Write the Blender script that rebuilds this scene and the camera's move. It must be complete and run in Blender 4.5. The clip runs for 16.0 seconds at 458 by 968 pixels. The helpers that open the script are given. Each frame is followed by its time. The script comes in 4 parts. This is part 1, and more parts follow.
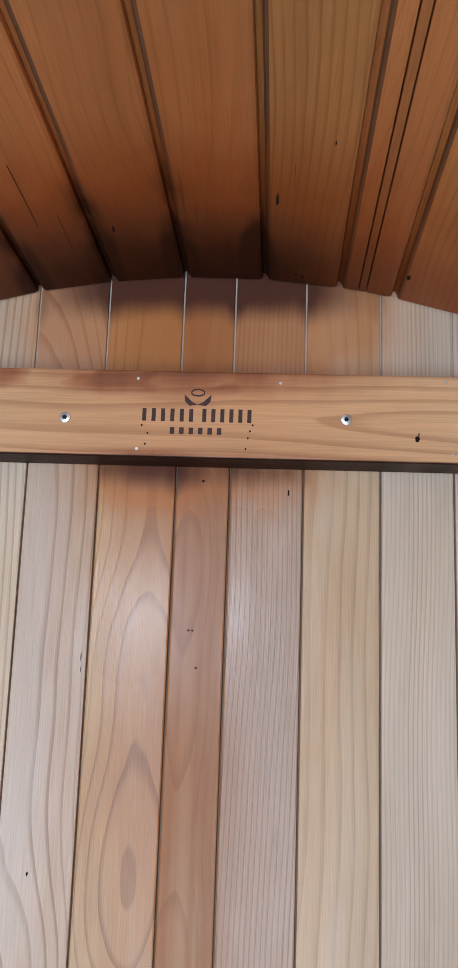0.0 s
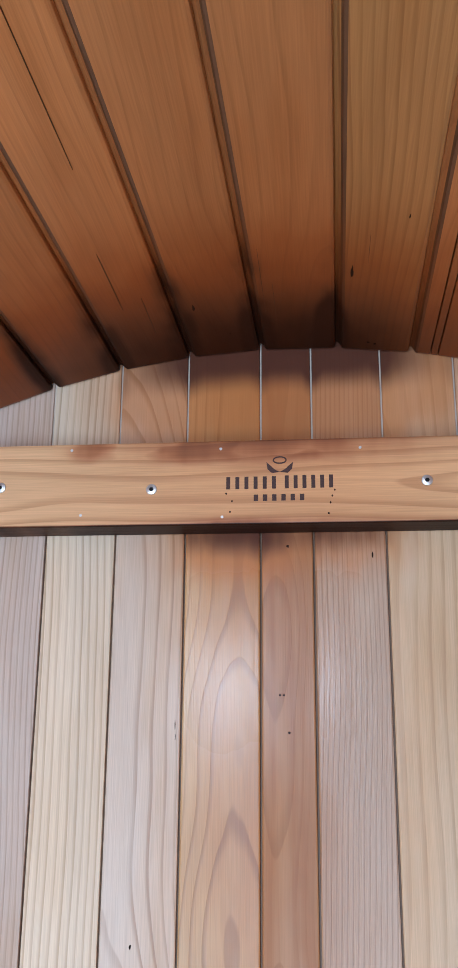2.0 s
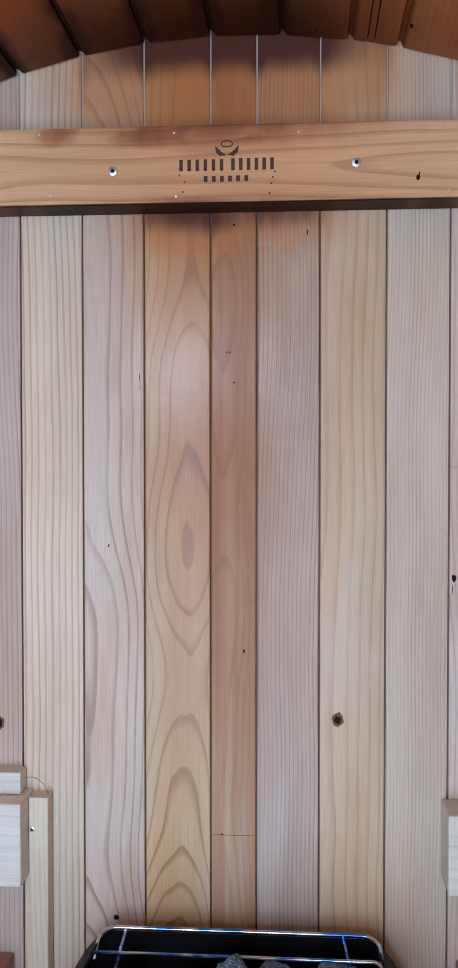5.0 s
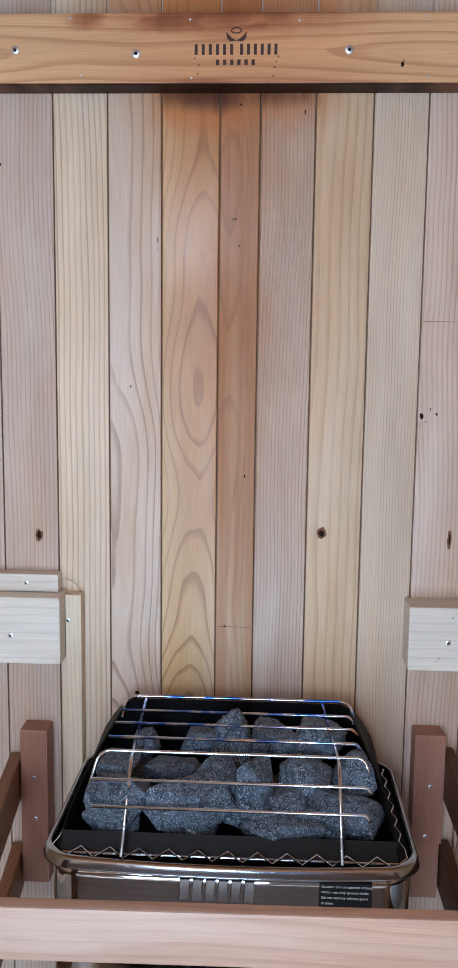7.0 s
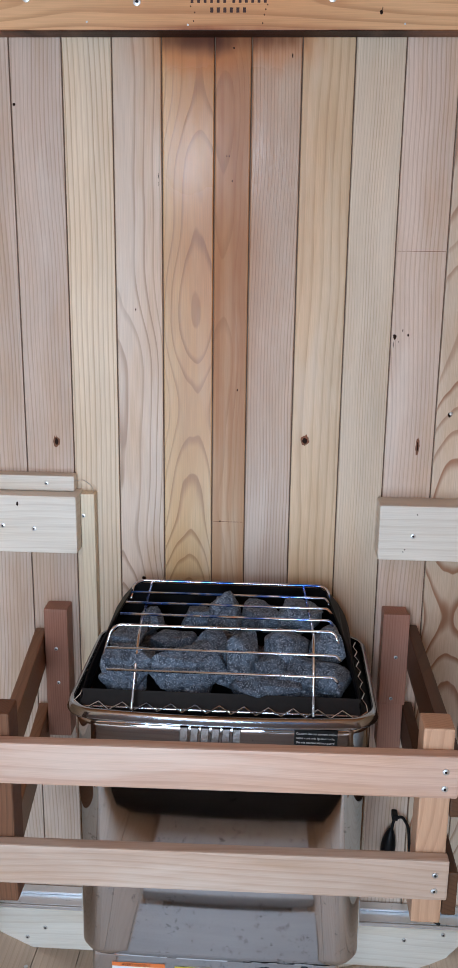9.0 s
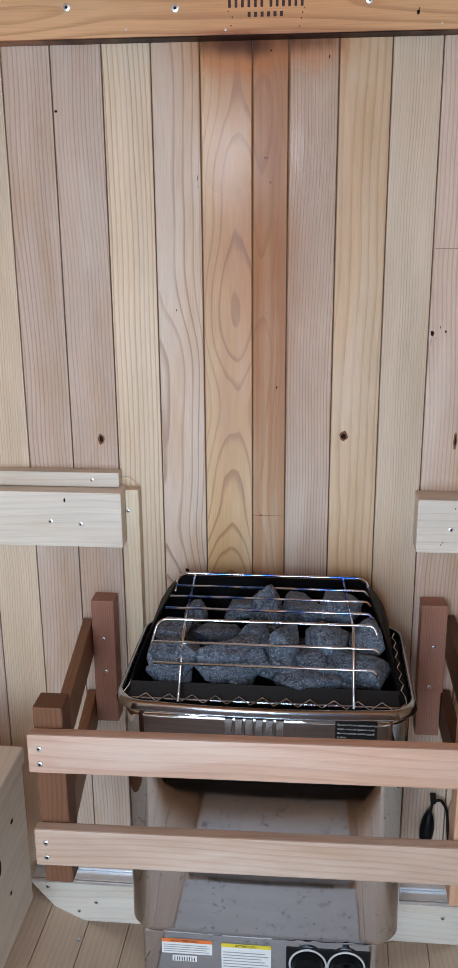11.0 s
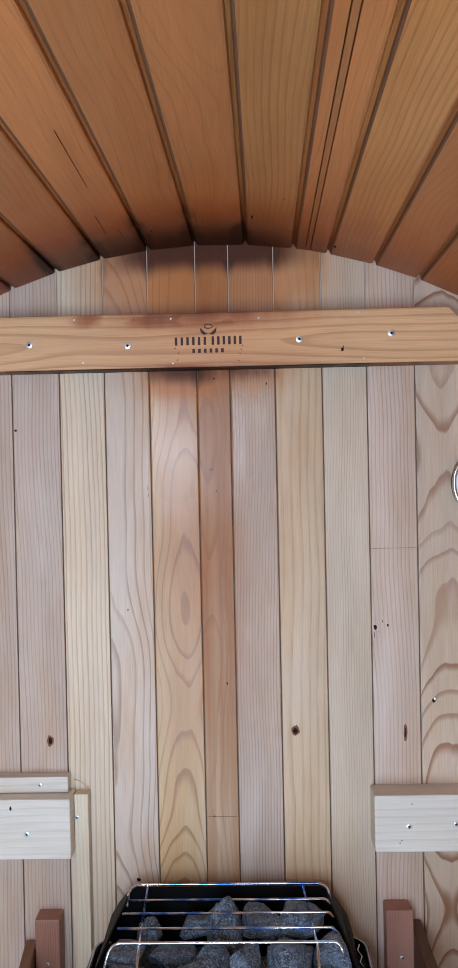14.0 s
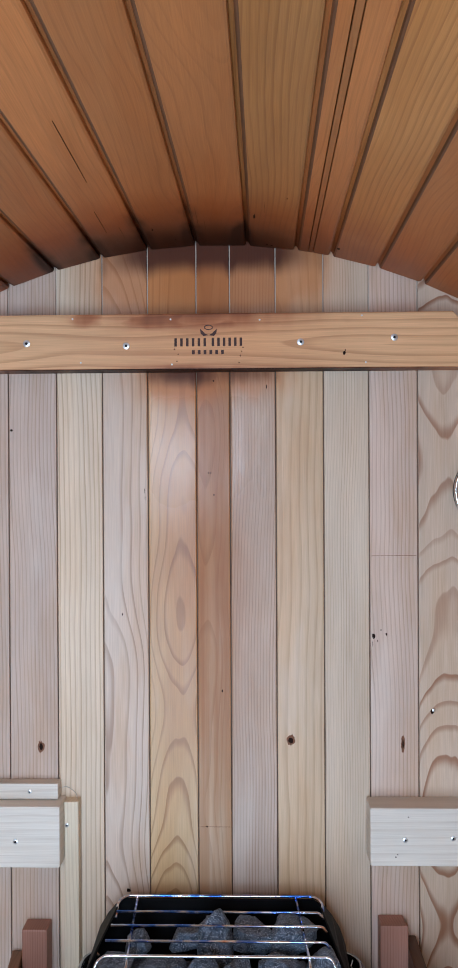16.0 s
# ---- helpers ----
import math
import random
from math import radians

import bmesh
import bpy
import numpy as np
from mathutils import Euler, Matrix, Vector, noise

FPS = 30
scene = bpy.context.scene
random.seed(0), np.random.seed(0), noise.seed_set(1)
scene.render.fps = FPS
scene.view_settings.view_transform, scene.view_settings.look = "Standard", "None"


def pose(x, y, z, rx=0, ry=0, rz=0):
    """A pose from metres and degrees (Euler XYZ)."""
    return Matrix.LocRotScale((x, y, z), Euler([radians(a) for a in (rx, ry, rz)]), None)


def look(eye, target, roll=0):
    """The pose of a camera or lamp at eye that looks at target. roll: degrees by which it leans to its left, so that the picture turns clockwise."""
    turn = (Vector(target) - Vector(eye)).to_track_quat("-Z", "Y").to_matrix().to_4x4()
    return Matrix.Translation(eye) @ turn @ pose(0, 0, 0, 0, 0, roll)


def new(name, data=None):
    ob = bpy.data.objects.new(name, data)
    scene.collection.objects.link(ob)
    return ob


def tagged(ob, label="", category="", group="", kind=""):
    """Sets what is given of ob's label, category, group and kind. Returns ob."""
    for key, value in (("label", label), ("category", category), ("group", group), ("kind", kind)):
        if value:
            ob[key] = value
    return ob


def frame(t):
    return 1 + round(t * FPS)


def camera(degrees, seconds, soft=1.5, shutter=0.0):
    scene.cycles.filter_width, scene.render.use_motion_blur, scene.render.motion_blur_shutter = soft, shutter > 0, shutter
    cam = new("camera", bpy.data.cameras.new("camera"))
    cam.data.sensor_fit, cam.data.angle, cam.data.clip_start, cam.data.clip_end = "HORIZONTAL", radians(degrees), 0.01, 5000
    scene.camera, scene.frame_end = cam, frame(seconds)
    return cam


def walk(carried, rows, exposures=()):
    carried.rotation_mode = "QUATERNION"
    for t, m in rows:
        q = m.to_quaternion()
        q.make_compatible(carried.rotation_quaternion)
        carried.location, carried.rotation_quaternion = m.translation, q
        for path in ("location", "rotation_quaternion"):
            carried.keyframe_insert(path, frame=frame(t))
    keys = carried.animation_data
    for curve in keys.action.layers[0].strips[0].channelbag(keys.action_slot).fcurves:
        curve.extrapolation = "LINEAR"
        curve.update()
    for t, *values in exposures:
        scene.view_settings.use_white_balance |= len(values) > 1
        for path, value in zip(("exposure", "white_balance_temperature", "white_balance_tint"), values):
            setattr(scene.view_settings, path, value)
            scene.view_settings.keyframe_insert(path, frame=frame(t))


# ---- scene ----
cam = camera(28.3, 16.0)
METRES, EYE, TILT, LEAN, TURN = 8.0, 1.5, 0.0, 0.0, 2.8
PATH = [
    (0, (0.063, -0.907, 1.323), (-0.025, 1.051, 1.722), 2.0),
    (0.5, (0.055, -0.927, 1.326), (-0.076, 1.009, 1.813), 1.5),
    (1, (0.037, -0.926, 1.323), (-0.135, 1.001, 1.83), 1.0),
    (1.5, (0.031, -0.926, 1.322), (-0.169, 0.994, 1.843), 0.5),
    (2, (0.033, -0.928, 1.315), (-0.171, 0.986, 1.859), 0.5),
    (2.5, (0.038, -0.919, 1.312), (-0.163, 0.993, 1.864), 0.4),
    (3, (0.044, -0.922, 1.309), (-0.153, 0.99, 1.863), 0.6),
    (3.5, (0.056, -0.931, 1.307), (-0.133, 0.983, 1.858), 0.7),
    (4, (0.058, -0.961, 1.292), (-0.11, 0.958, 1.829), 0.7),
    (4.5, (0.066, -1.026, 1.274), (-0.087, 0.942, 1.591), 0.4),
    (5, (0.065, -1.085, 1.228), (-0.073, 0.909, 1.18), 0.0),
    (5.2, (0.066, -1.111, 1.234), (-0.064, 0.875, 1.042), -0.0),
    (7.3, (0.047, -1.319, 1.168), (-0.043, 0.653, 0.849), 0.7),
    (7.5, (0.049, -1.338, 1.172), (-0.035, 0.627, 0.81), 0.6),
    (8, (0.058, -1.401, 1.187), (-0.035, 0.558, 0.795), 0.4),
    (8.5, (0.069, -1.447, 1.199), (-0.023, 0.491, 0.711), 0.7),
    (9, (0.079, -1.461, 1.23), (-0.03, 0.469, 0.719), 0.7),
    (9.5, (0.076, -1.464, 1.253), (-0.116, 0.461, 0.747), 0.4),
    (9.7, (0.074, -1.462, 1.252), (-0.122, 0.464, 0.748), 0.3),
    (11.8, (0.073, -1.512, 1.295), (-0.07, 0.388, 0.686), -2.0),
    (12, (0.073, -1.517, 1.293), (-0.043, 0.405, 0.749), -2.1),
    (12.5, (0.071, -1.515, 1.321), (-0.025, 0.45, 0.961), -2.0),
    (13, (0.067, -1.516, 1.347), (0.006, 0.479, 1.217), -1.7),
    (13.5, (0.066, -1.512, 1.35), (0.008, 0.486, 1.286), -1.6),
    (14, (0.057, -1.514, 1.354), (0.005, 0.485, 1.328), -1.2),
    (14.5, (0.063, -1.509, 1.347), (0.002, 0.49, 1.349), -0.8),
    (15, (0.059, -1.502, 1.354), (0.006, 0.497, 1.36), -0.4),
    (15.5, (0.058, -1.495, 1.348), (0.009, 0.504, 1.353), -0.3),
    (16, (0.061, -1.49, 1.346), (0.007, 0.509, 1.339), -0.3),
]
walk(cam, [(t, look(eye, target, roll)) for t, eye, target, roll in PATH],
     [(0.0, 0.08, 6050, 10), (0.5, 0.17, 5850, 10), (1.0, 0.25, 5780, 10), (4.0, 0.25, 5780, 10), (4.5, 0.20, 5560, 10), (5.0, -0.03, 5620, 10), (7.5, 0.0, 6000, 10), (9.0, 0.0, 6200, 10), (9.7, -0.04, 6230, 10), (11.8, -0.12, 6450, 10), (12.5, -0.20, 6450, 10), (13.0, -0.20, 6400, 10), (13.5, -0.08, 6250, 10), (14.0, 0.01, 5980, 10), (16.0, -0.01, 5880, 10)])

# ---- world and light ----
world = bpy.data.worlds.new("world")
scene.world = world
world.use_nodes = True
wn = world.node_tree.nodes
sky = wn.new("ShaderNodeTexSky")
sky.sky_type = "NISHITA"
sky.sun_disc = False
sky.sun_elevation, sky.sun_rotation = radians(55), radians(20)
wn["Background"].inputs["Strength"].default_value = 0.12
world.node_tree.links.new(sky.outputs[0], wn["Background"].inputs["Color"])

sun_data = bpy.data.lights.new("sun", "SUN")
sun_data.energy, sun_data.angle, sun_data.color = 1.2, radians(12), (1.0, 0.95, 0.88)
sun = new("sun", sun_data)
sun.matrix_world = look((2, 5, 8), (0, -1, 0))

# daylight that comes in through the window opening behind the camera
door_data = bpy.data.lights.new("window_daylight", "AREA")
door_data.shape, door_data.size, door_data.size_y = "RECTANGLE", 0.52, 1.14
door_data.energy, door_data.color = 27.0, (0.665, 0.835, 1.00)
window_daylight = new("window_daylight", door_data)
window_daylight.matrix_world = look((-0.18, -2.1, 0.67), (-0.18, 0.0, 0.67))
# the brighter sky in the upper part of the same opening
high_data = bpy.data.lights.new("window_sky", "AREA")
high_data.shape, high_data.size, high_data.size_y = "RECTANGLE", 0.36, 0.22
high_data.energy, high_data.color = 8.0, (0.72, 0.86, 1.00)
window_sky = new("window_sky", high_data)
window_sky.matrix_world = look((-0.25, -2.095, 1.48), (-0.25, 0.0, 1.48))


# ---- materials ----
RADIUS, CENTRE, LOW = 0.90, 0.831, 0.97      # the barrel: round above, a little deeper below


class Nodes:
    """Small wrapper to write node trees in few lines."""

    def __init__(self, name):
        self.mat = bpy.data.materials.new(name)
        self.mat.use_nodes = True
        self.tree = self.mat.node_tree
        self.bsdf = self.tree.nodes["Principled BSDF"]

    def put(self, socket, value):
        if isinstance(value, bpy.types.NodeSocket):
            self.tree.links.new(value, socket)
        elif value is not None:
            socket.default_value = value

    def math(self, op, a, b=None, c=None, clamp=False):
        n = self.tree.nodes.new("ShaderNodeMath")
        n.operation, n.use_clamp = op, clamp
        for i, v in enumerate((a, b, c)):
            self.put(n.inputs[i], v)
        return n.outputs[0]

    def step(self, value, lo, hi):
        """0 at lo, 1 at hi, smooth between."""
        n = self.tree.nodes.new("ShaderNodeMapRange")
        n.interpolation_type = "SMOOTHSTEP"
        self.put(n.inputs[0], value)
        n.inputs[1].default_value, n.inputs[2].default_value = lo, hi
        if lo > hi:
            n.inputs[1].default_value, n.inputs[2].default_value = hi, lo
            n.inputs[3].default_value, n.inputs[4].default_value = 1.0, 0.0
        return n.outputs[0]

    def combine(self, x, y, z):
        n = self.tree.nodes.new("ShaderNodeCombineXYZ")
        for i, v in enumerate((x, y, z)):
            self.put(n.inputs[i], v)
        return n.outputs[0]

    def noise(self, vector, scale, detail=2.0, rough=0.5):
        n = self.tree.nodes.new("ShaderNodeTexNoise")
        self.put(n.inputs["Vector"], vector)
        n.inputs["Scale"].default_value = scale
        n.inputs["Detail"].default_value = detail
        n.inputs["Roughness"].default_value = rough
        return n.outputs[0]

    def mix(self, fac, a, b, blend="MIX"):
        n = self.tree.nodes.new("ShaderNodeMix")
        n.data_type, n.blend_type = "RGBA", blend
        self.put(n.inputs[0], fac)
        self.put(n.inputs[6], (*a, 1) if isinstance(a, tuple) else a)
        self.put(n.inputs[7], (*b, 1) if isinstance(b, tuple) else b)
        return n.outputs[2]

    def bump(self, height, strength, distance):
        n = self.tree.nodes.new("ShaderNodeBump")
        n.inputs["Strength"].default_value = strength
        n.inputs["Distance"].default_value = distance
        self.put(n.inputs["Height"], height)
        self.put(self.bsdf.inputs["Normal"], n.outputs[0])

    def set(self, **values):
        for key, value in values.items():
            key = {"color": "Base Color", "rough": "Roughness", "metal": "Metallic", "coat": "Coat Weight", "spec": "Specular IOR Level"}[key]
            if isinstance(value, tuple):
                value = (*value, 1)
            self.put(self.bsdf.inputs[key], value)
        return self.mat


def wood(name, pale, ring, axis, spacing=0.006, contrast=0.55, rough=0.5, scorch="", island=False, tan=None, wander=0.10, deep=0.012, spec=0.30, shift=0.36, origin=(0.0, 0.0), aside=0.0, lean=0.0, drift=0.0):
    """Sawn softwood. axis: the way of the grain. spacing: metres between growth rings. scorch: where heat has browned it.
    aside: metres from the board to the pith (straight lines when far). lean: slope of the pith along the board (flames). drift: how far the tone wanders."""
    n = Nodes(name)
    t = n.tree.nodes
    coord = t.new("ShaderNodeTexCoord")
    sep = t.new("ShaderNodeSeparateXYZ")
    n.tree.links.new(coord.outputs["Object"], sep.inputs[0])
    x, y, z = sep.outputs
    if axis == "z":
        u, v, w = x, y, z
    elif axis == "y":
        u, v, w = x, z, y
    else:
        u, v, w = z, y, x
    if origin[0]:
        u = n.math("SUBTRACT", u, origin[0])
    if origin[1]:
        v = n.math("SUBTRACT", v, origin[1])
    if island:
        rnd = t.new("ShaderNodeNewGeometry").outputs["Random Per Island"]
    else:
        rnd = t.new("ShaderNodeObjectInfo").outputs["Random"]
    r2 = n.math("FRACT", n.math("MULTIPLY", rnd, 17.31))
    r3 = n.math("FRACT", n.math("MULTIPLY", rnd, 71.77))
    ws = n.math("ADD", w, n.math("MULTIPLY", rnd, 37.0))
    # the pith wanders along the board, which makes flames and long straight lines in turn
    slow = n.noise(n.combine(n.math("MULTIPLY", rnd, 9.0), 0.0, ws), 1.6, 2.0)
    slow2 = n.noise(n.combine(5.0, n.math("MULTIPLY", rnd, 9.0), ws), 1.1, 2.0)
    wob = n.noise(n.combine(n.math("MULTIPLY", u, 22.0), n.math("MULTIPLY", v, 22.0), n.math("MULTIPLY", ws, 2.4)), 1.0, 2.0)
    du = n.math("ADD", u, n.math("MULTIPLY_ADD", r2, shift, aside - 0.5 * shift))
    du = n.math("ADD", du, n.math("MULTIPLY_ADD", slow2, 0.06 if aside else 0.10, -0.03 if aside else -0.05))
    dv = n.math("ADD", v, n.math("MULTIPLY_ADD", r3, 0.06, deep))
    dv = n.math("ADD", dv, n.math("MULTIPLY_ADD", slow, wander, -0.5 * wander))
    if lean:
        # flames: the pith dips under the face again and again
        ripple = n.noise(n.combine(n.math("MULTIPLY", rnd, 5.0), 2.0, n.math("MULTIPLY", ws, 2.3)), 1.0, 1.0)
        dv = n.math("ADD", dv, n.math("MULTIPLY_ADD", ripple, lean, n.math("MULTIPLY", w, 0.5 * lean)))
    rad = n.math("SQRT", n.math("ADD", n.math("MULTIPLY", du, du), n.math("MULTIPLY", dv, dv)))
    rad = n.math("ADD", rad, n.math("MULTIPLY", wob, spacing * 1.1))
    phase = n.math("FRACT", n.math("DIVIDE", rad, spacing))
    # slow rise through the early wood, quick fall after the late wood
    faint = n.noise(n.combine(n.math("MULTIPLY", rad, 70.0), rnd, n.math("MULTIPLY", ws, 0.8)), 1.0, 1.0)
    late = n.math("MULTIPLY", n.math("MULTIPLY", n.step(phase, 0.66 if lean else 0.50, 0.93), n.step(phase, 1.0, 0.95)), n.math("MULTIPLY_ADD", n.step(faint, 0.25, 0.65), 0.6, 0.4))
    fibre = n.noise(n.combine(n.math("MULTIPLY", u, 900.0), n.math("MULTIPLY", v, 900.0), n.math("MULTIPLY", ws, 16.0)), 1.0, 2.0)
    blot = n.noise(n.combine(n.math("MULTIPLY", u, 14.0), n.math("MULTIPLY", v, 14.0), n.math("MULTIPLY", ws, 2.2)), 1.0, 3.0, 0.6)
    col = n.mix(n.math("MULTIPLY", late, contrast), pale, ring)
    col = n.mix(n.math("MULTIPLY_ADD", fibre, 0.62, -0.15), col, tuple(c * 0.72 for c in ring), "MIX")
    shade = n.math("MULTIPLY_ADD", n.math("SUBTRACT", blot, 0.5), 0.5, 1.0)
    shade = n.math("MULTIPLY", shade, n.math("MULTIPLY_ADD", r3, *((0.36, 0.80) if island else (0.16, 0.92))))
    col = n.mix(1.0, col, n.combine(shade, shade, shade), "MULTIPLY")
    if drift:
        pool = n.noise(n.combine(n.math("MULTIPLY_ADD", u, 18.0, n.math("MULTIPLY", rnd, 40.0)), n.math("MULTIPLY", v, 18.0), n.math("MULTIPLY", ws, 3.2)), 1.0, 3.0, 0.55)
        col = n.mix(n.math("MULTIPLY", n.step(pool, 0.46, 0.68), drift), col, n.mix(1.0, col, (0.86, 0.72, 0.55), "MULTIPLY"))
        col = n.mix(n.math("MULTIPLY", n.step(pool, 0.46, 0.30), drift), col, n.mix(1.0, col, (1.12, 1.08, 1.04), "MULTIPLY") if scorch == "ceiling" else n.mix(0.5, col, (0.78, 0.71, 0.64)))
    if tan:
        streak = n.step(n.noise(n.combine(n.math("MULTIPLY", u, 75.0), 0.0, n.math("MULTIPLY", ws, 1.2)), 1.0, 3.0), 0.36, 0.62)
        col = n.mix(n.math("MULTIPLY_ADD", streak, 0.66, 0.04), col, tan)
    shine = spec
    if scorch:
        geo = t.new("ShaderNodeNewGeometry")
        gs = t.new("ShaderNodeSeparateXYZ")
        n.tree.links.new(geo.outputs["Position"], gs.inputs[0])
        gx, gy, gz = gs.outputs
        smoke = n.noise(n.combine(n.math("MULTIPLY", gx, 10.0 if scorch == "ceiling" else 16.0), n.math("MULTIPLY", gy, 5.0), n.math("MULTIPLY", gz, 5.0)), 1.0, 3.0, 0.6)
        lick = n.noise(n.combine(n.math("MULTIPLY", gx, 9.0), n.math("MULTIPLY", gy, 2.5), n.math("MULTIPLY_ADD", gz, 2.0, 3.0)), 1.0, 2.0)
        off = n.math("ABSOLUTE", n.math("ADD", gx, 0.01))
        side = 0.0
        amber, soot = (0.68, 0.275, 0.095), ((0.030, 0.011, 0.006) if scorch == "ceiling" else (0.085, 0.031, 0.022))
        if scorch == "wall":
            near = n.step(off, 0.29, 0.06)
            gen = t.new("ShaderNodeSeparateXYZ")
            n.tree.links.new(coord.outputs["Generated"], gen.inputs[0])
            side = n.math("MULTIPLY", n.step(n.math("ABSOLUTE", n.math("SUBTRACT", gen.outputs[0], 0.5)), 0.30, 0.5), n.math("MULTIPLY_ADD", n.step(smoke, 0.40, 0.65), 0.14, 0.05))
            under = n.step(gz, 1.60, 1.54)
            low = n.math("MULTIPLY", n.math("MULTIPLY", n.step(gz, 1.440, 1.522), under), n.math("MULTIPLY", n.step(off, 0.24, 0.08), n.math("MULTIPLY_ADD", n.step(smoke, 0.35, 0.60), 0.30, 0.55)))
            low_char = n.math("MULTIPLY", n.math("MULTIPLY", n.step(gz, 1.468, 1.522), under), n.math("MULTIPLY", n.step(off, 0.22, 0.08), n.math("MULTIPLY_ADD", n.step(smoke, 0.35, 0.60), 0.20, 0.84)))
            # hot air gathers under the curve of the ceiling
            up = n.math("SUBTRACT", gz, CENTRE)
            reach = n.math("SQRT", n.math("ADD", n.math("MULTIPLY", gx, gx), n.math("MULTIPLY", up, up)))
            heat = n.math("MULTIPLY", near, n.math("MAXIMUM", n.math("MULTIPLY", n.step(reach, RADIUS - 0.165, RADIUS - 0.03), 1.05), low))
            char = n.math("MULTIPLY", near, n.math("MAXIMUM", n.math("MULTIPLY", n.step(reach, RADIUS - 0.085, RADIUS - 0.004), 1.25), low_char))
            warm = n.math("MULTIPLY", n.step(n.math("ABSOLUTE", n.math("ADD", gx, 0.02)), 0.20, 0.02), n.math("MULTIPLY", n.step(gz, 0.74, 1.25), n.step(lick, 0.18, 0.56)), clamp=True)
            # brown stain that the rising heat has left over the stones
            plume = n.step(n.math("ADD", n.math("ABSOLUTE", n.math("ADD", gx, 0.022)), n.math("MULTIPLY_ADD", lick, 0.10, -0.05)), 0.105, 0.015)
            plume = n.math("MULTIPLY", plume, n.math("MULTIPLY", n.step(gz, 0.72, 1.02), n.math("MULTIPLY_ADD", n.step(smoke, 0.30, 0.60), 0.6, 0.4)))
            col = n.mix(n.math("MULTIPLY", plume, 0.55), col, n.mix(1.0, col, (0.76, 0.50, 0.30), "MULTIPLY"))
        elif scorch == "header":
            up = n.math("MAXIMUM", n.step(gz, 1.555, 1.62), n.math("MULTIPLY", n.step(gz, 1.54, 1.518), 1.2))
            # the second term darkens the underside and lowest edge along the board
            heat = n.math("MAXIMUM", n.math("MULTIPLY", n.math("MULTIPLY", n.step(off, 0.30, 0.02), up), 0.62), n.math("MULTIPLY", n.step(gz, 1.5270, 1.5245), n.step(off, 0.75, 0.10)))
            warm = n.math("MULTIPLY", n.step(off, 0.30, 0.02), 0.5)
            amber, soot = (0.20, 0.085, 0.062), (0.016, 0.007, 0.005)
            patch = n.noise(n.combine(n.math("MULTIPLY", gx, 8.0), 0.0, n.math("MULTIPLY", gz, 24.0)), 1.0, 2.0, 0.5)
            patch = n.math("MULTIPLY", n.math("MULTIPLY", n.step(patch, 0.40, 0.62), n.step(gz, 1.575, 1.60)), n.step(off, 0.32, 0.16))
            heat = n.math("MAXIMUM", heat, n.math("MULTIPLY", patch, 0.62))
        elif scorch == "floor":
            heat = 0.0
            warm = n.math("MULTIPLY", smoke, 0.2)
        else:
            heat = n.math("MULTIPLY", n.step(n.math("ABSOLUTE", n.math("ADD", gx, 0.05)), 0.50, 0.06), n.step(gy, -0.40, -0.02))
            warm = n.math("MULTIPLY", n.step(gy, -0.6, -0.05), 0.6)
            amber = (0.27, 0.085, 0.023)
            # soot has crept out of the joints
            arc = n.math("MULTIPLY", n.math("ARCTAN2", gx, n.math("SUBTRACT", gz, CENTRE)), RADIUS)
            nth = n.math("FRACT", n.math("ADD", n.math("DIVIDE", n.math("ADD", arc, 0.032), 0.0785), 20.0))
            seam = n.step(n.math("ABSOLUTE", n.math("SUBTRACT", nth, 0.5)), 0.22, 0.5)
            side = n.math("MULTIPLY", n.math("MULTIPLY", seam, n.step(arc, 0.09, 0.03)), n.math("MULTIPLY", n.math("MULTIPLY", n.step(gy, -0.36, -0.05), n.step(smoke, 0.30, 0.62)), 0.55))
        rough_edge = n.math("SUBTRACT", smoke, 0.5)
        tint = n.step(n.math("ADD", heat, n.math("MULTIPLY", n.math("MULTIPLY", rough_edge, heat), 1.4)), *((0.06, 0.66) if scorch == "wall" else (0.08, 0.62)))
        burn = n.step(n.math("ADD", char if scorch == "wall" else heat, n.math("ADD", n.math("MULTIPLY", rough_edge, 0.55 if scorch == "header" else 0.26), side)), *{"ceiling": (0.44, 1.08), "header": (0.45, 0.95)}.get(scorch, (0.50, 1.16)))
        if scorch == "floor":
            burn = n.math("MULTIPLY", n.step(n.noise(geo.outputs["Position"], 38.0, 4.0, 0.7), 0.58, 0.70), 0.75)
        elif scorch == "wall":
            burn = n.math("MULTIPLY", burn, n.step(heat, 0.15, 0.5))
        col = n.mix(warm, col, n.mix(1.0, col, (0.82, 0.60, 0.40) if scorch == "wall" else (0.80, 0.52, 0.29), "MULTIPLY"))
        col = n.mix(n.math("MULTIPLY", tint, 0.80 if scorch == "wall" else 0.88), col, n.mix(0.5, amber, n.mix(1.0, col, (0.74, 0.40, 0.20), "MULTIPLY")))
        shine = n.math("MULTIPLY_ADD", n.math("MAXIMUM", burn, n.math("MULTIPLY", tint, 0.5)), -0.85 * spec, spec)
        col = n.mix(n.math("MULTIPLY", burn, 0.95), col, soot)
    gloss = n.math("MULTIPLY_ADD", blot, 0.22, rough - 0.11)
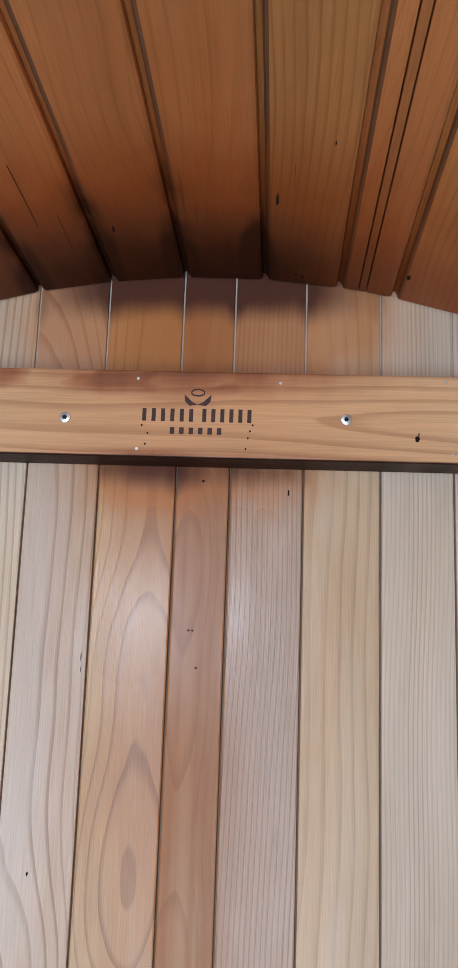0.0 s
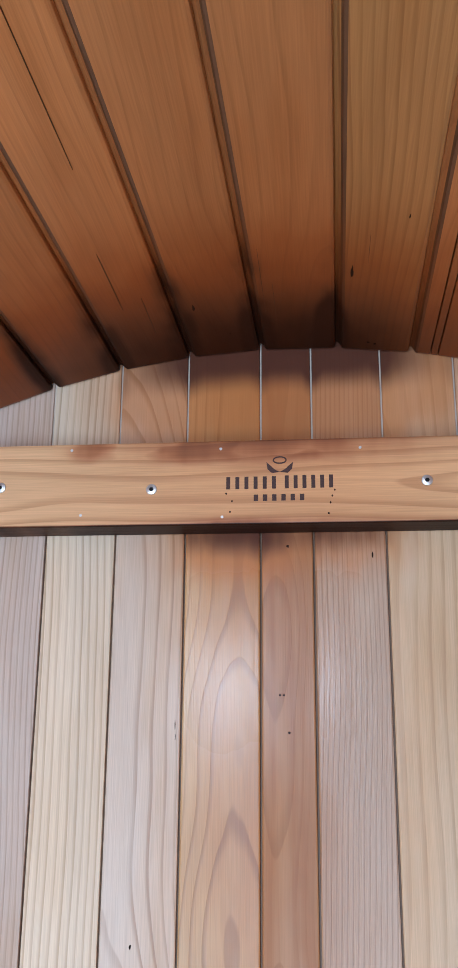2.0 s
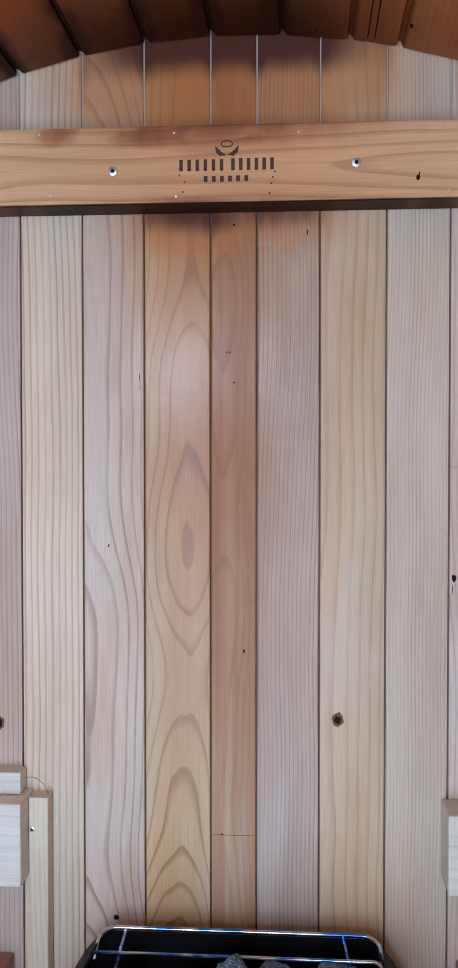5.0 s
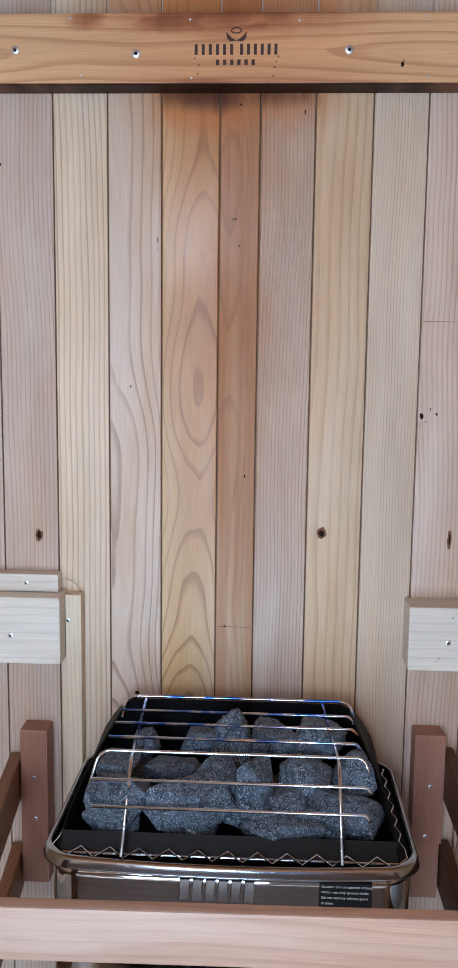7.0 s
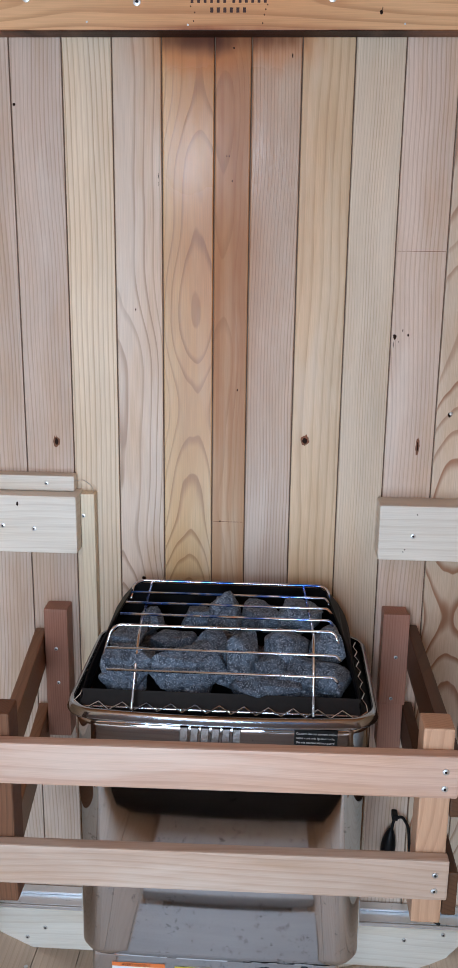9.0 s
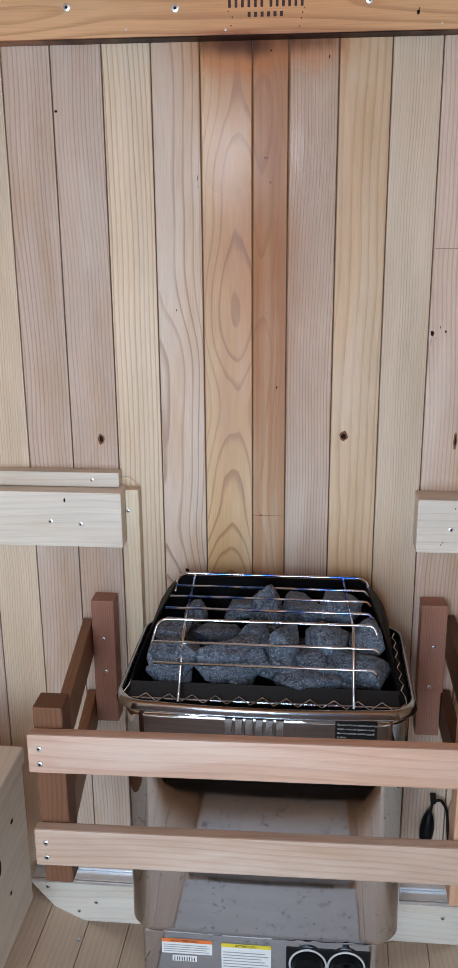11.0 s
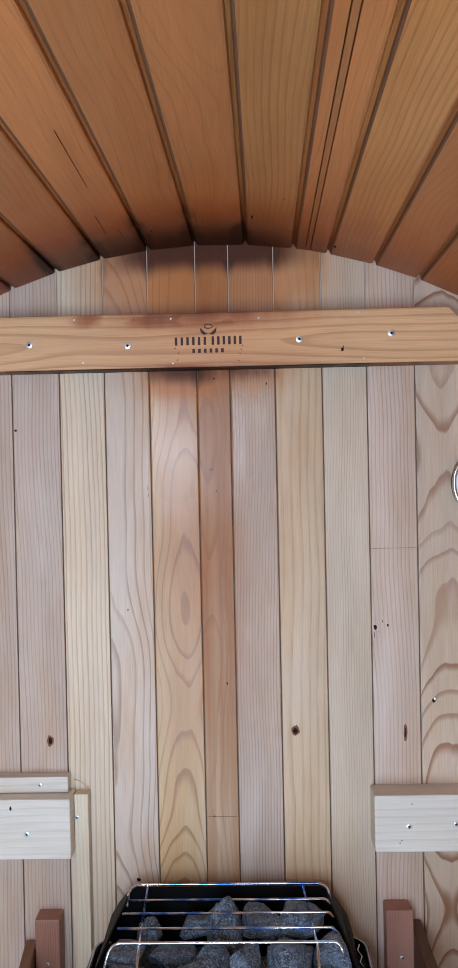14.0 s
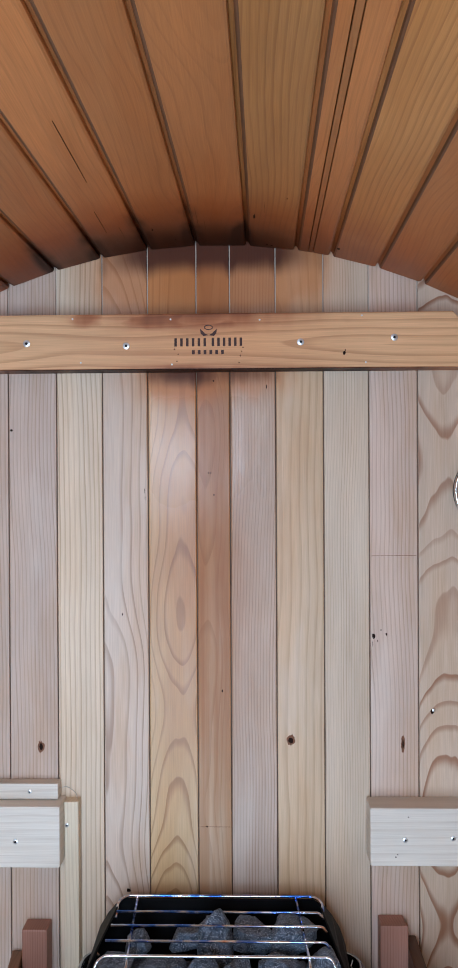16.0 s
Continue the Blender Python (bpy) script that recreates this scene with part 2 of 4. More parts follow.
    if scorch == "wall":
        # gloss raised in one patch, to place the window's sheen on the middle boards
        sheen_patch = n.math("MULTIPLY", n.math("MULTIPLY", n.step(gz, 1.22, 1.36), n.step(gz, 1.53, 1.46)), n.math("MULTIPLY", n.step(off, 0.17, 0.06), n.math("MULTIPLY_ADD", n.step(blot, 0.35, 0.65), 0.7, 0.3)))
        gloss = n.math("SUBTRACT", gloss, n.math("MULTIPLY", sheen_patch, 0.13))
        shine = n.math("MULTIPLY_ADD", sheen_patch, 0.27, shine)
    n.bump(n.math("ADD", n.math("MULTIPLY", late, 0.5), fibre), 0.16, 0.0007)
    return n.set(color=col, rough=gloss, spec=shine)


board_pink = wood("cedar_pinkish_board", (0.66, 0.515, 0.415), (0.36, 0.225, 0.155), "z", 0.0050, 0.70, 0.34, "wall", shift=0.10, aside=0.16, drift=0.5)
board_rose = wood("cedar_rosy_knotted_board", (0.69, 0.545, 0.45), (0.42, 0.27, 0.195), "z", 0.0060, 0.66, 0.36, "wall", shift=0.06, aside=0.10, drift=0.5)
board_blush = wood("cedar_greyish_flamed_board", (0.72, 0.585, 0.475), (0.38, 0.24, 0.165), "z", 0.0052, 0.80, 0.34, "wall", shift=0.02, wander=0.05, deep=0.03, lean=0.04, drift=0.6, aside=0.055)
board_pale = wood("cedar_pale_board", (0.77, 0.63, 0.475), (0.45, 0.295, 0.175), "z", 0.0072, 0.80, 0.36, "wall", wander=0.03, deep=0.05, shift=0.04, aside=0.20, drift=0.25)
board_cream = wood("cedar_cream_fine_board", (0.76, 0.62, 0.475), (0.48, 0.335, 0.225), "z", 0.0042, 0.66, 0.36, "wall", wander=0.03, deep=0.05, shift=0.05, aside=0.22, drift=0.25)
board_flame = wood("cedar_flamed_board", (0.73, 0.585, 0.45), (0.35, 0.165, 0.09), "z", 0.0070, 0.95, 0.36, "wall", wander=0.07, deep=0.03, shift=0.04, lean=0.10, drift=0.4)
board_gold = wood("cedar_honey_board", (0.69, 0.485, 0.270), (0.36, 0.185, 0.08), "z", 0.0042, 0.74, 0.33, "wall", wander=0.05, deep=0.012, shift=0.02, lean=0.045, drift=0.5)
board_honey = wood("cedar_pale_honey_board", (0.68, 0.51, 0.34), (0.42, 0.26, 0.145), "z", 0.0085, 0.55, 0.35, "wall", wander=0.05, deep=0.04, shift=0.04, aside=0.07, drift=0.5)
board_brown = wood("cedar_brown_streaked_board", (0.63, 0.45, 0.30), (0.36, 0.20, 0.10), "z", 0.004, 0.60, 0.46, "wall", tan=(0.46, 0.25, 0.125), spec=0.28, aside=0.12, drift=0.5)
tongue_wood = wood("cedar_tongue", (0.62, 0.52, 0.43), (0.46, 0.36, 0.28), "z")
# the tongue's lower length, with the shade of the joint put into its brown
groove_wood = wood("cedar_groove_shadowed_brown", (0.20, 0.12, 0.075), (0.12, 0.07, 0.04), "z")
stave_a = wood("cedar_stave_brown", (0.52, 0.216, 0.074), (0.30, 0.115, 0.037), "y", 0.0085, 0.34, 0.42, "ceiling", island=True, wander=0.10, deep=0.01, spec=0.24, origin=(0.0, 1.735), lean=0.05, drift=0.5)
stave_b = wood("cedar_stave_honey", (0.61, 0.297, 0.100), (0.36, 0.150, 0.046), "y", 0.0075, 0.62, 0.42, "ceiling", island=True, wander=0.05, deep=-0.01, spec=0.24, shift=0.02, origin=(0.093, 1.735), aside=0.06, drift=0.4)
# narrow edge strip beside each joint, much darker than the stave's face
stave_bead = wood("cedar_stave_dark_bead", (0.15, 0.070, 0.034), (0.10, 0.045, 0.022), "y", 0.006, 0.4, 0.5, "ceiling", spec=0.3)
floor_wood = wood("cedar_floor_stave", (0.68, 0.52, 0.39), (0.48, 0.32, 0.215), "y", 0.009, 0.4, 0.55)
stave_side = wood("cedar_stave_side", (0.50, 0.32, 0.18), (0.34, 0.19, 0.09), "y", 0.007, 0.45, 0.5)
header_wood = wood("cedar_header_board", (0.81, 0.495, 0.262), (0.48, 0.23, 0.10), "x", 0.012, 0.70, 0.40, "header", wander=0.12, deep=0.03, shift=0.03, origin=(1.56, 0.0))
rail_wood = wood("cedar_rail", (0.60, 0.405, 0.315), (0.40, 0.235, 0.17), "x", 0.010, 0.42, 0.45, wander=0.03, deep=0.04, drift=0.5)
rail_grey = wood("cedar_rail_greyish", (0.52, 0.385, 0.305), (0.38, 0.245, 0.17), "x", 0.008, 0.46, 0.5, wander=0.03, deep=0.04, drift=0.5)
rail_brown = wood("cedar_rail_brown", (0.33, 0.165, 0.085), (0.19, 0.085, 0.042), "y", 0.006, 0.5, 0.45)
rail_dark = wood("cedar_rail_dark", (0.105, 0.046, 0.022), (0.05, 0.021, 0.010), "y", 0.006, 0.5, 0.45)
post_red = wood("cedar_post_reddish", (0.42, 0.205, 0.145), (0.25, 0.11, 0.072), "z", 0.004, 0.5, 0.5)
post_tan = wood("cedar_post_tan", (0.52, 0.315, 0.20), (0.36, 0.19, 0.11), "z", 0.005, 0.5, 0.5)
post_dark = wood("cedar_post_dark", (0.165, 0.075, 0.040), (0.08, 0.034, 0.018), "z", 0.004, 0.5, 0.55, spec=0.2)
pine_x = wood("pale_pine_crosswise", (0.85, 0.79, 0.70), (0.66, 0.57, 0.47), "x", 0.012, 0.45, 0.5, wander=0.06, drift=0.3)
pine_y = wood("pale_pine_lengthwise", (0.82, 0.73, 0.61), (0.64, 0.52, 0.39), "y", 0.010, 0.4, 0.5)
pine_z = wood("pale_pine_upright", (0.80, 0.68, 0.51), (0.6, 0.46, 0.3), "z", 0.006, 0.4, 0.5)
slat_wood = wood("grey_worn_floor_slat", (0.64, 0.635, 0.63), (0.50, 0.48, 0.46), "x", 0.007, 0.5, 0.6, "floor")


def metal(name, color, rough, scale=60.0, grain=0.1):
    n = Nodes(name)
    c = n.tree.nodes.new("ShaderNodeTexCoord").outputs["Object"]
    spots = n.noise(c, scale, 4.0, 0.65)
    smear = n.noise(c, 9.0, 3.0)
    n.bump(smear, 0.012, 0.004)
    return n.set(color=n.mix(n.step(spots, 0.62, 0.72), color, tuple(v * 0.6 for v in color)), metal=1.0,
                 rough=n.math("ADD", n.math("MULTIPLY_ADD", spots, grain, rough - grain / 2), n.math("MULTIPLY", smear, 0.03)))


def plain(name, color, rough, metallic=0.0, scale=80.0, vary=0.25, bump=0.0, spec=0.4):
    n = Nodes(name)
    c = n.tree.nodes.new("ShaderNodeTexCoord").outputs["Object"]
    s = n.noise(c, scale, 4.0, 0.6)
    f = n.math("MULTIPLY_ADD", n.math("SUBTRACT", s, 0.5), vary * 2, 1.0)
    if bump:
        n.bump(s, bump, 0.002)
    return n.set(color=n.mix(1.0, color, n.combine(f, f, f), "MULTIPLY"), rough=n.math("MULTIPLY_ADD", s, 0.15, rough - 0.07), metal=metallic, spec=spec)


steel = metal("polished_stainless_steel", (0.58, 0.61, 0.66), 0.03, 60.0, 0.03)
satin = metal("satin_rolled_steel", (0.40, 0.43, 0.48), 0.14)
chrome = metal("bright_steel_wire", (0.68, 0.71, 0.76), 0.14, 200.0)
def blued_wire():
    n = Nodes("heat_blued_wire")
    c = n.tree.nodes.new("ShaderNodeTexCoord").outputs["Object"]
    sep = n.tree.nodes.new("ShaderNodeSeparateXYZ")
    n.tree.links.new(c, sep.inputs[0])
    wave = n.noise(n.combine(n.math("MULTIPLY", sep.outputs[0], 30.0), n.math("MULTIPLY", sep.outputs[1], 60.0), 0.0), 1.0, 2.0)
    back = n.step(sep.outputs[1], -0.25, -0.19)
    col = n.mix(n.math("MULTIPLY", n.step(wave, 0.42, 0.60), back), (0.76, 0.82, 0.92), (0.08, 0.24, 0.85))
    col = n.mix(n.math("MULTIPLY", n.step(wave, 0.40, 0.30), back), col, (0.70, 0.36, 0.22))
    return n.set(color=col, rough=0.24, metal=1.0)


hot_wire = blued_wire()
plate_steel = metal("dark_chromed_letters", (0.42, 0.42, 0.43), 0.18)
screw_steel = metal("screw_steel", (0.62, 0.62, 0.62), 0.38, 300.0)
flashing_metal = metal("aluminium_flashing", (0.84, 0.87, 0.91), 0.38)
black_steel = plain("black_enamelled_steel", (0.004, 0.004, 0.005), 0.5, 0.0, 120.0, 0.2, spec=0.12)
lip_steel = plain("dull_dark_steel", (0.012, 0.009, 0.008), 0.45, 0.0, 90.0, 0.4, spec=0.12)
black_plastic = plain("black_plastic", (0.006, 0.006, 0.007), 0.42, spec=0.18)
knot_halo = plain("reddish_knot_rim", (0.21, 0.09, 0.05), 0.6, 0.0, 300.0, 0.4, 0.2, spec=0.2)
crack_brown = plain("brown_drying_crack", (0.10, 0.038, 0.016), 0.6, 0.0, 300.0, 0.3, spec=0.2)
knot_mat = plain("dark_knot", (0.022, 0.010, 0.006), 0.7, 0.0, 400.0, 0.5, 0.3, spec=0.1)
burnt_ink = plain("burnt_brand_mark", (0.085, 0.050, 0.046), 0.7, 0.0, 500.0, 0.5, spec=0.1)
paper_white = plain("white_label_paper", (0.75, 0.75, 0.75), 0.5, 0.0, 60.0, 0.04)
paper_orange = plain("orange_label_band", (0.75, 0.19, 0.05), 0.5, 0.0, 60.0, 0.05)
paper_yellow = plain("yellow_label_band", (0.72, 0.58, 0.05), 0.5, 0.0, 60.0, 0.05)
print_grey = plain("grey_print", (0.30, 0.31, 0.33), 0.5, 0.0, 60.0, 0.05)
print_white = plain("white_print", (0.60, 0.60, 0.60), 0.5, 0.0, 60.0, 0.05)
dial_white = plain("white_dial", (0.74, 0.78, 0.84), 0.35, 0.0, 30.0, 0.04)
towel_white = plain("white_terry_cloth", (0.70, 0.69, 0.67), 0.9, 0.0, 300.0, 0.12, 0.6)
ground_mat = plain("gravelly_ground", (0.22, 0.20, 0.17), 0.9, 0.0, 14.0, 0.4, 0.5)


def stone_material():
    n = Nodes("grey_sauna_stone")
    c = n.tree.nodes.new("ShaderNodeTexCoord").outputs["Object"]
    rnd = n.tree.nodes.new("ShaderNodeObjectInfo").outputs["Random"]
    fine = n.noise(c, 480.0, 3.0, 0.7)
    mid = n.noise(c, 110.0, 4.0, 0.65)
    col = n.mix(n.step(mid, 0.35, 0.65), (0.028, 0.043, 0.066), (0.115, 0.155, 0.215))
    col = n.mix(n.step(fine, 0.54, 0.61), col, (0.38, 0.44, 0.52))
    k = n.math("MULTIPLY_ADD", rnd, 0.4, 0.8)
    n.bump(n.math("ADD", n.math("MULTIPLY", fine, 0.5), mid), 0.7, 0.003)
    return n.set(color=n.mix(1.0, col, n.combine(k, k, k), "MULTIPLY"), rough=0.8)


stone = stone_material()


# ---- building helpers ----
def part(name, bm, material, parent=None, label="", smooth=False):
    """Links a bmesh as one mesh object under a thing or under a part."""
    me = bpy.data.meshes.new(name)
    bmesh.ops.recalc_face_normals(bm, faces=bm.faces)
    bm.to_mesh(me)
    bm.free()
    me.materials.append(material)
    if smooth:
        for p in me.polygons:
            p.use_smooth = True
    ob = new(name, me)
    if parent is not None:
        ob.parent = parent
    if label:
        ob["label"] = label
    return ob


def thing(name, label, category, group="", kind="", at=None):
    e = new(name)
    e.empty_display_size = 0.05
    return tagged(e, label, category, group, kind)


def block(x0, x1, y0, y1, z0, z1, bevel=0.002, seg=2, bm=None):
    """A box with softened edges."""
    own = bmesh.new()
    bmesh.ops.create_cube(own, size=1.0)
    for v in own.verts:
        v.co = Vector((x0 if v.co.x < 0 else x1, y0 if v.co.y < 0 else y1, z0 if v.co.z < 0 else z1))
    if bevel:
        bmesh.ops.bevel(own, geom=list(own.edges), offset=bevel, segments=seg, affect="EDGES", profile=0.6)
    if bm is None:
        return own
    me = bpy.data.meshes.new("tmp")
    own.to_mesh(me)
    own.free()
    bm.from_mesh(me)
    bpy.data.meshes.remove(me)
    return bm


def prism(outline, axis, a, b, bevel=0.0, seg=2):
    """A flat outline [(p, q)] pushed along an axis from a to b. p, q: the other two axes in order."""
    bm = bmesh.new()

    def at(p, q, w):
        return {"x": (w, p, q), "y": (p, w, q), "z": (p, q, w)}[axis]
    lo = [bm.verts.new(at(p, q, a)) for p, q in outline]
    hi = [bm.verts.new(at(p, q, b)) for p, q in outline]
    n = len(outline)
    bm.faces.new(lo)
    bm.faces.new(hi[::-1])
    for i in range(n):
        bm.faces.new((lo[i], lo[(i + 1) % n], hi[(i + 1) % n], hi[i]))
    bmesh.ops.recalc_face_normals(bm, faces=bm.faces)
    if bevel:
        bmesh.ops.bevel(bm, geom=list(bm.edges), offset=bevel, segments=seg, affect="EDGES", profile=0.6)
    return bm


def tube(points, r, sides=8, closed=False, bm=None):
    """A round wire along points."""
    bm = bm or bmesh.new()
    pts = [Vector(p) for p in points]
    n = len(pts)
    rings = []
    up = None
    for i, p in enumerate(pts):
        if closed:
            d = pts[(i + 1) % n] - pts[i - 1]
        else:
            d = pts[min(i + 1, n - 1)] - pts[max(i - 1, 0)]
        d.normalize()
        if up is None:
            up = d.orthogonal().normalized()
        else:
            up = (up - d * up.dot(d)).normalized()
        side = d.cross(up)
        rings.append([bm.verts.new(p + r * (math.cos(2 * math.pi * k / sides) * up + math.sin(2 * math.pi * k / sides) * side)) for k in range(sides)])
    for i in range(n if closed else n - 1):
        a, b = rings[i], rings[(i + 1) % n]
        for k in range(sides):
            bm.faces.new((a[k], a[(k + 1) % sides], b[(k + 1) % sides], b[k]))
    if not closed:
        bm.faces.new(rings[0])
        bm.faces.new(rings[-1][::-1])
    return bm


def rounded(pts, r, n=5):
    """A polyline with its inner corners rounded."""
    pts = [Vector(p) for p in pts]
    out = [pts[0]]
    for a, b, c in zip(pts, pts[1:], pts[2:]):
        d0, d1 = (a - b), (c - b)
        k = min(r, d0.length * 0.45, d1.length * 0.45)
        p0, p1 = b + d0.normalized() * k, b + d1.normalized() * k
        for i in range(n + 1):
            s = i / n
            out.append(p0 * (1 - s) ** 2 + b * 2 * s * (1 - s) + p1 * s ** 2)
    out.append(pts[-1])
    return out


def disc(cx, cz, y, r, depth, sides=16, dome=0.0):
    """A short round plug on a wall, facing the room (towards -y)."""
    bm = bmesh.new()
    back = [bm.verts.new((cx + r * math.cos(a), y, cz + r * math.sin(a))) for a in [2 * math.pi * k / sides for k in range(sides)]]
    front = [bm.verts.new((cx + r * 0.92 * math.cos(a), y - depth, cz + r * 0.92 * math.sin(a))) for a in [2 * math.pi * k / sides for k in range(sides)]]
    for k in range(sides):
        bm.faces.new((back[k], back[(k + 1) % sides], front[(k + 1) % sides], front[k]))
    if dome:
        tip = bm.verts.new((cx, y - depth - dome, cz))
        for k in range(sides):
            bm.faces.new((front[k], front[(k + 1) % sides], tip))
    else:
        bm.faces.new(front)
    bm.faces.new(back[::-1])
    return bm


def screw(parent, x, y, z, r=0.0048, recess=True):
    """A pan-head screw with a dark star recess, facing the room."""
    s = part("screw", disc(x, z, y, r, 0.0012, 16, 0.0008), screw_steel, parent)
    if recess:
        part("screw_recess", disc(x, z, y - 0.0016, r * 0.42, 0.0006, 6), black_plastic, s)
    return s


def knot(parent, x, y, z, rx, rz, seed):
    """A dark knot or pitch mark in a board: a ragged shallow plug."""
    rng = random.Random(seed)
    bm = bmesh.new()
    n = 12
    ring = []
    for k in range(n):
        a = 2 * math.pi * k / n
        f = 0.8 * rng.uniform(0.8, 1.1)
        ring.append(bm.verts.new((x + rx * f * math.cos(a), y - 0.0006, z + rz * f * math.sin(a))))
    back = [bm.verts.new((v.co.x, y + 0.002, v.co.z)) for v in ring]
    bm.faces.new(ring)
    bm.faces.new(back[::-1])
    for k in range(n):
        bm.faces.new((ring[k], ring[(k + 1) % n], back[(k + 1) % n], back[k]))
    plug = part("knot", bm, knot_mat, parent)
    if max(rx, rz) >= 0.006:
        # the reddish rim of the knot, ragged and drawn out along the grain
        bm = bmesh.new()
        ring = []
        for k in range(20):
            a = 2 * math.pi * k / 20
            f = rng.uniform(0.9, 1.25)
            ring.append(bm.verts.new((x + (rx * 0.95 + 0.0012) * f * math.cos(a), y - 0.0003, z + (rz * 1.05 + 0.003 * rng.random()) * f * math.sin(a))))
        back = [bm.verts.new((v.co.x, y + 0.002, v.co.z)) for v in ring]
        bm.faces.new(ring)
        for k in range(20):
            bm.faces.new((ring[k], ring[(k + 1) % 20], back[(k + 1) % 20], back[k]))
        part("knot_rim", bm, knot_halo, parent)
    return plug


def text(body, x, y, z, size, material, parent, name="printed_words"):
    """Words of Blender's own font as a thin mesh on a face that looks towards -y."""
    cu = bpy.data.curves.new(name, "FONT")
    cu.body, cu.size, cu.extrude = body, size, 0.0002
    tmp = new(name, cu)
    me = bpy.data.meshes.new_from_object(tmp.evaluated_get(bpy.context.evaluated_depsgraph_get()))
    bpy.data.objects.remove(tmp)
    bpy.data.curves.remove(cu)
    me.transform(pose(x, y, z, 90, 0, 0))
    me.materials.clear()
    me.materials.append(material)
    ob = new(name, me)
    ob.parent = parent
    return ob


# ---- the barrel ----
BACK = -2.10                                  # the end with the window
ASKEW = 0.012                                 # the staves are not quite square to the end wall


def barrel(s, inset=0.0):
    """The point (x, z) of the barrel's inside at the angle s from the top, clockwise as the camera sees it."""
    c, q = math.cos(s), math.sin(s)
    return ((RADIUS - inset) * q, CENTRE + ((RADIUS if c > 0 else LOW) - inset) * c)


# joints between the staves, as distances from the crown along the inside
right = [0.051, 0.130, 0.1525, 0.1605, 0.188]
left = [-0.032]
while right[-1] < 3.0:
    right.append(right[-1] + 0.0775)
while left[-1] > -2.95:
    left.append(left[-1] - 0.0785)
joints = [s / RADIUS for s in left[::-1] + right]
joints = [s for s in joints if -math.pi < s < math.pi]
joints = joints + [joints[0] + 2 * math.pi]


def stave(bm, s0, s1, y0, y1, slot=0, tight=(False, False), beaded=False):
    """One stave: a flat inner face with a rounded bead on one edge and a cove on the other."""
    a, b = Vector(barrel(s0)), Vector(barrel(s1))
    along = (b - a).normalized()
    inward = Vector((along.y, -along.x))
    mid = (a + b) / 2
    if inward.dot(Vector((0, CENTRE)) - mid) < 0:
        inward = -inward
    w = (b - a).length
    prof = [(-0.004, -0.036), (-0.004, -0.0085), (0.002, -0.0065), (0.0045, -0.0035), (0.0065, -0.0005), (0.009, 0.0),
            (w - 0.004, 0.0), (w - 0.0012, -0.0012), (w - 0.0003, -0.004), (w - 0.0006, -0.036)]
    if tight[0]:
        prof[:6] = [(0.0, -0.036), (0.0, -0.006), (0.0001, -0.004), (0.0003, -0.002), (0.0005, -0.0006), (0.0010, 0.0)]
    if tight[1]:
        prof[6:] = [(w - 0.0010, 0.0), (w - 0.0006, -0.0006), (w - 0.0004, -0.004), (w + 0.001, -0.036)]
    ys = (y0, y0 - 0.002, y0 - 0.006, y1)
    grow = (-0.0030, -0.0010, 0.0, 0.0)
    rows = []
    for y, g in zip(ys, grow):
        rows.append([bm.verts.new((*(a + along * p + inward * (q + (g if q > -0.03 else 0)))[:1], y, (a + along * p + inward * (q + (g if q > -0.03 else 0)))[1])) for p, q in prof])
    for v in sum(rows, []):
        v.co.x += ASKEW * v.co.y
    n = len(prof)
    faces = [bm.faces.new(rows[0]), bm.faces.new(rows[-1][::-1])]
    for r0, r1 in zip(rows, rows[1:]):
        for k in range(n):
            f = bm.faces.new((r0[k], r0[(k + 1) % n], r1[(k + 1) % n], r1[k]))
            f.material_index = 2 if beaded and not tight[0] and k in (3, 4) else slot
    for f in faces:
        f.material_index = slot


ceiling_bm = bmesh.new()
wall_staves, floor_staves = [], []
honey = {0.051, 0.188}
for s0, s1 in zip(joints, joints[1:]):
    mid = (s0 + s1) / 2
    if abs(mid) < 0.95:
        is_honey = any(abs(s0 * RADIUS - h) < 0.002 for h in honey)
        split = [any(abs(s * RADIUS - c) < 0.001 for c in (0.1525, 0.1605)) for s in (s0, s1)]
        stave(ceiling_bm, s0, s1, -0.0015, BACK, 1 if is_honey else 0, split, True)
    elif abs(mid) < 2.45:
        wall_staves.append((s0, s1))
    else:
        floor_staves.append((s0, s1))
ceiling = part("ceiling", ceiling_bm, stave_a)
ceiling.data.materials.append(stave_b)
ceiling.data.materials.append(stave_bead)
tagged(ceiling, "curved ceiling of heat-darkened brown cedar staves", "ceiling", kind="structure")

wall_side = thing("wall_side", "curved barrel sides of cedar staves", "wall", kind="structure")
for s0, s1 in wall_staves:
    bm = bmesh.new()
    stave(bm, s0, s1, -0.0015, BACK)
    part("stave", bm, stave_side, wall_side)
floor = thing("floor", "curved barrel floor of worn cedar staves", "floor", kind="structure")
for s0, s1 in floor_staves:
    bm = bmesh.new()
    stave(bm, s0, s1, -0.0015, BACK, 0, (True, True))
    part("stave", bm, floor_wood, floor)



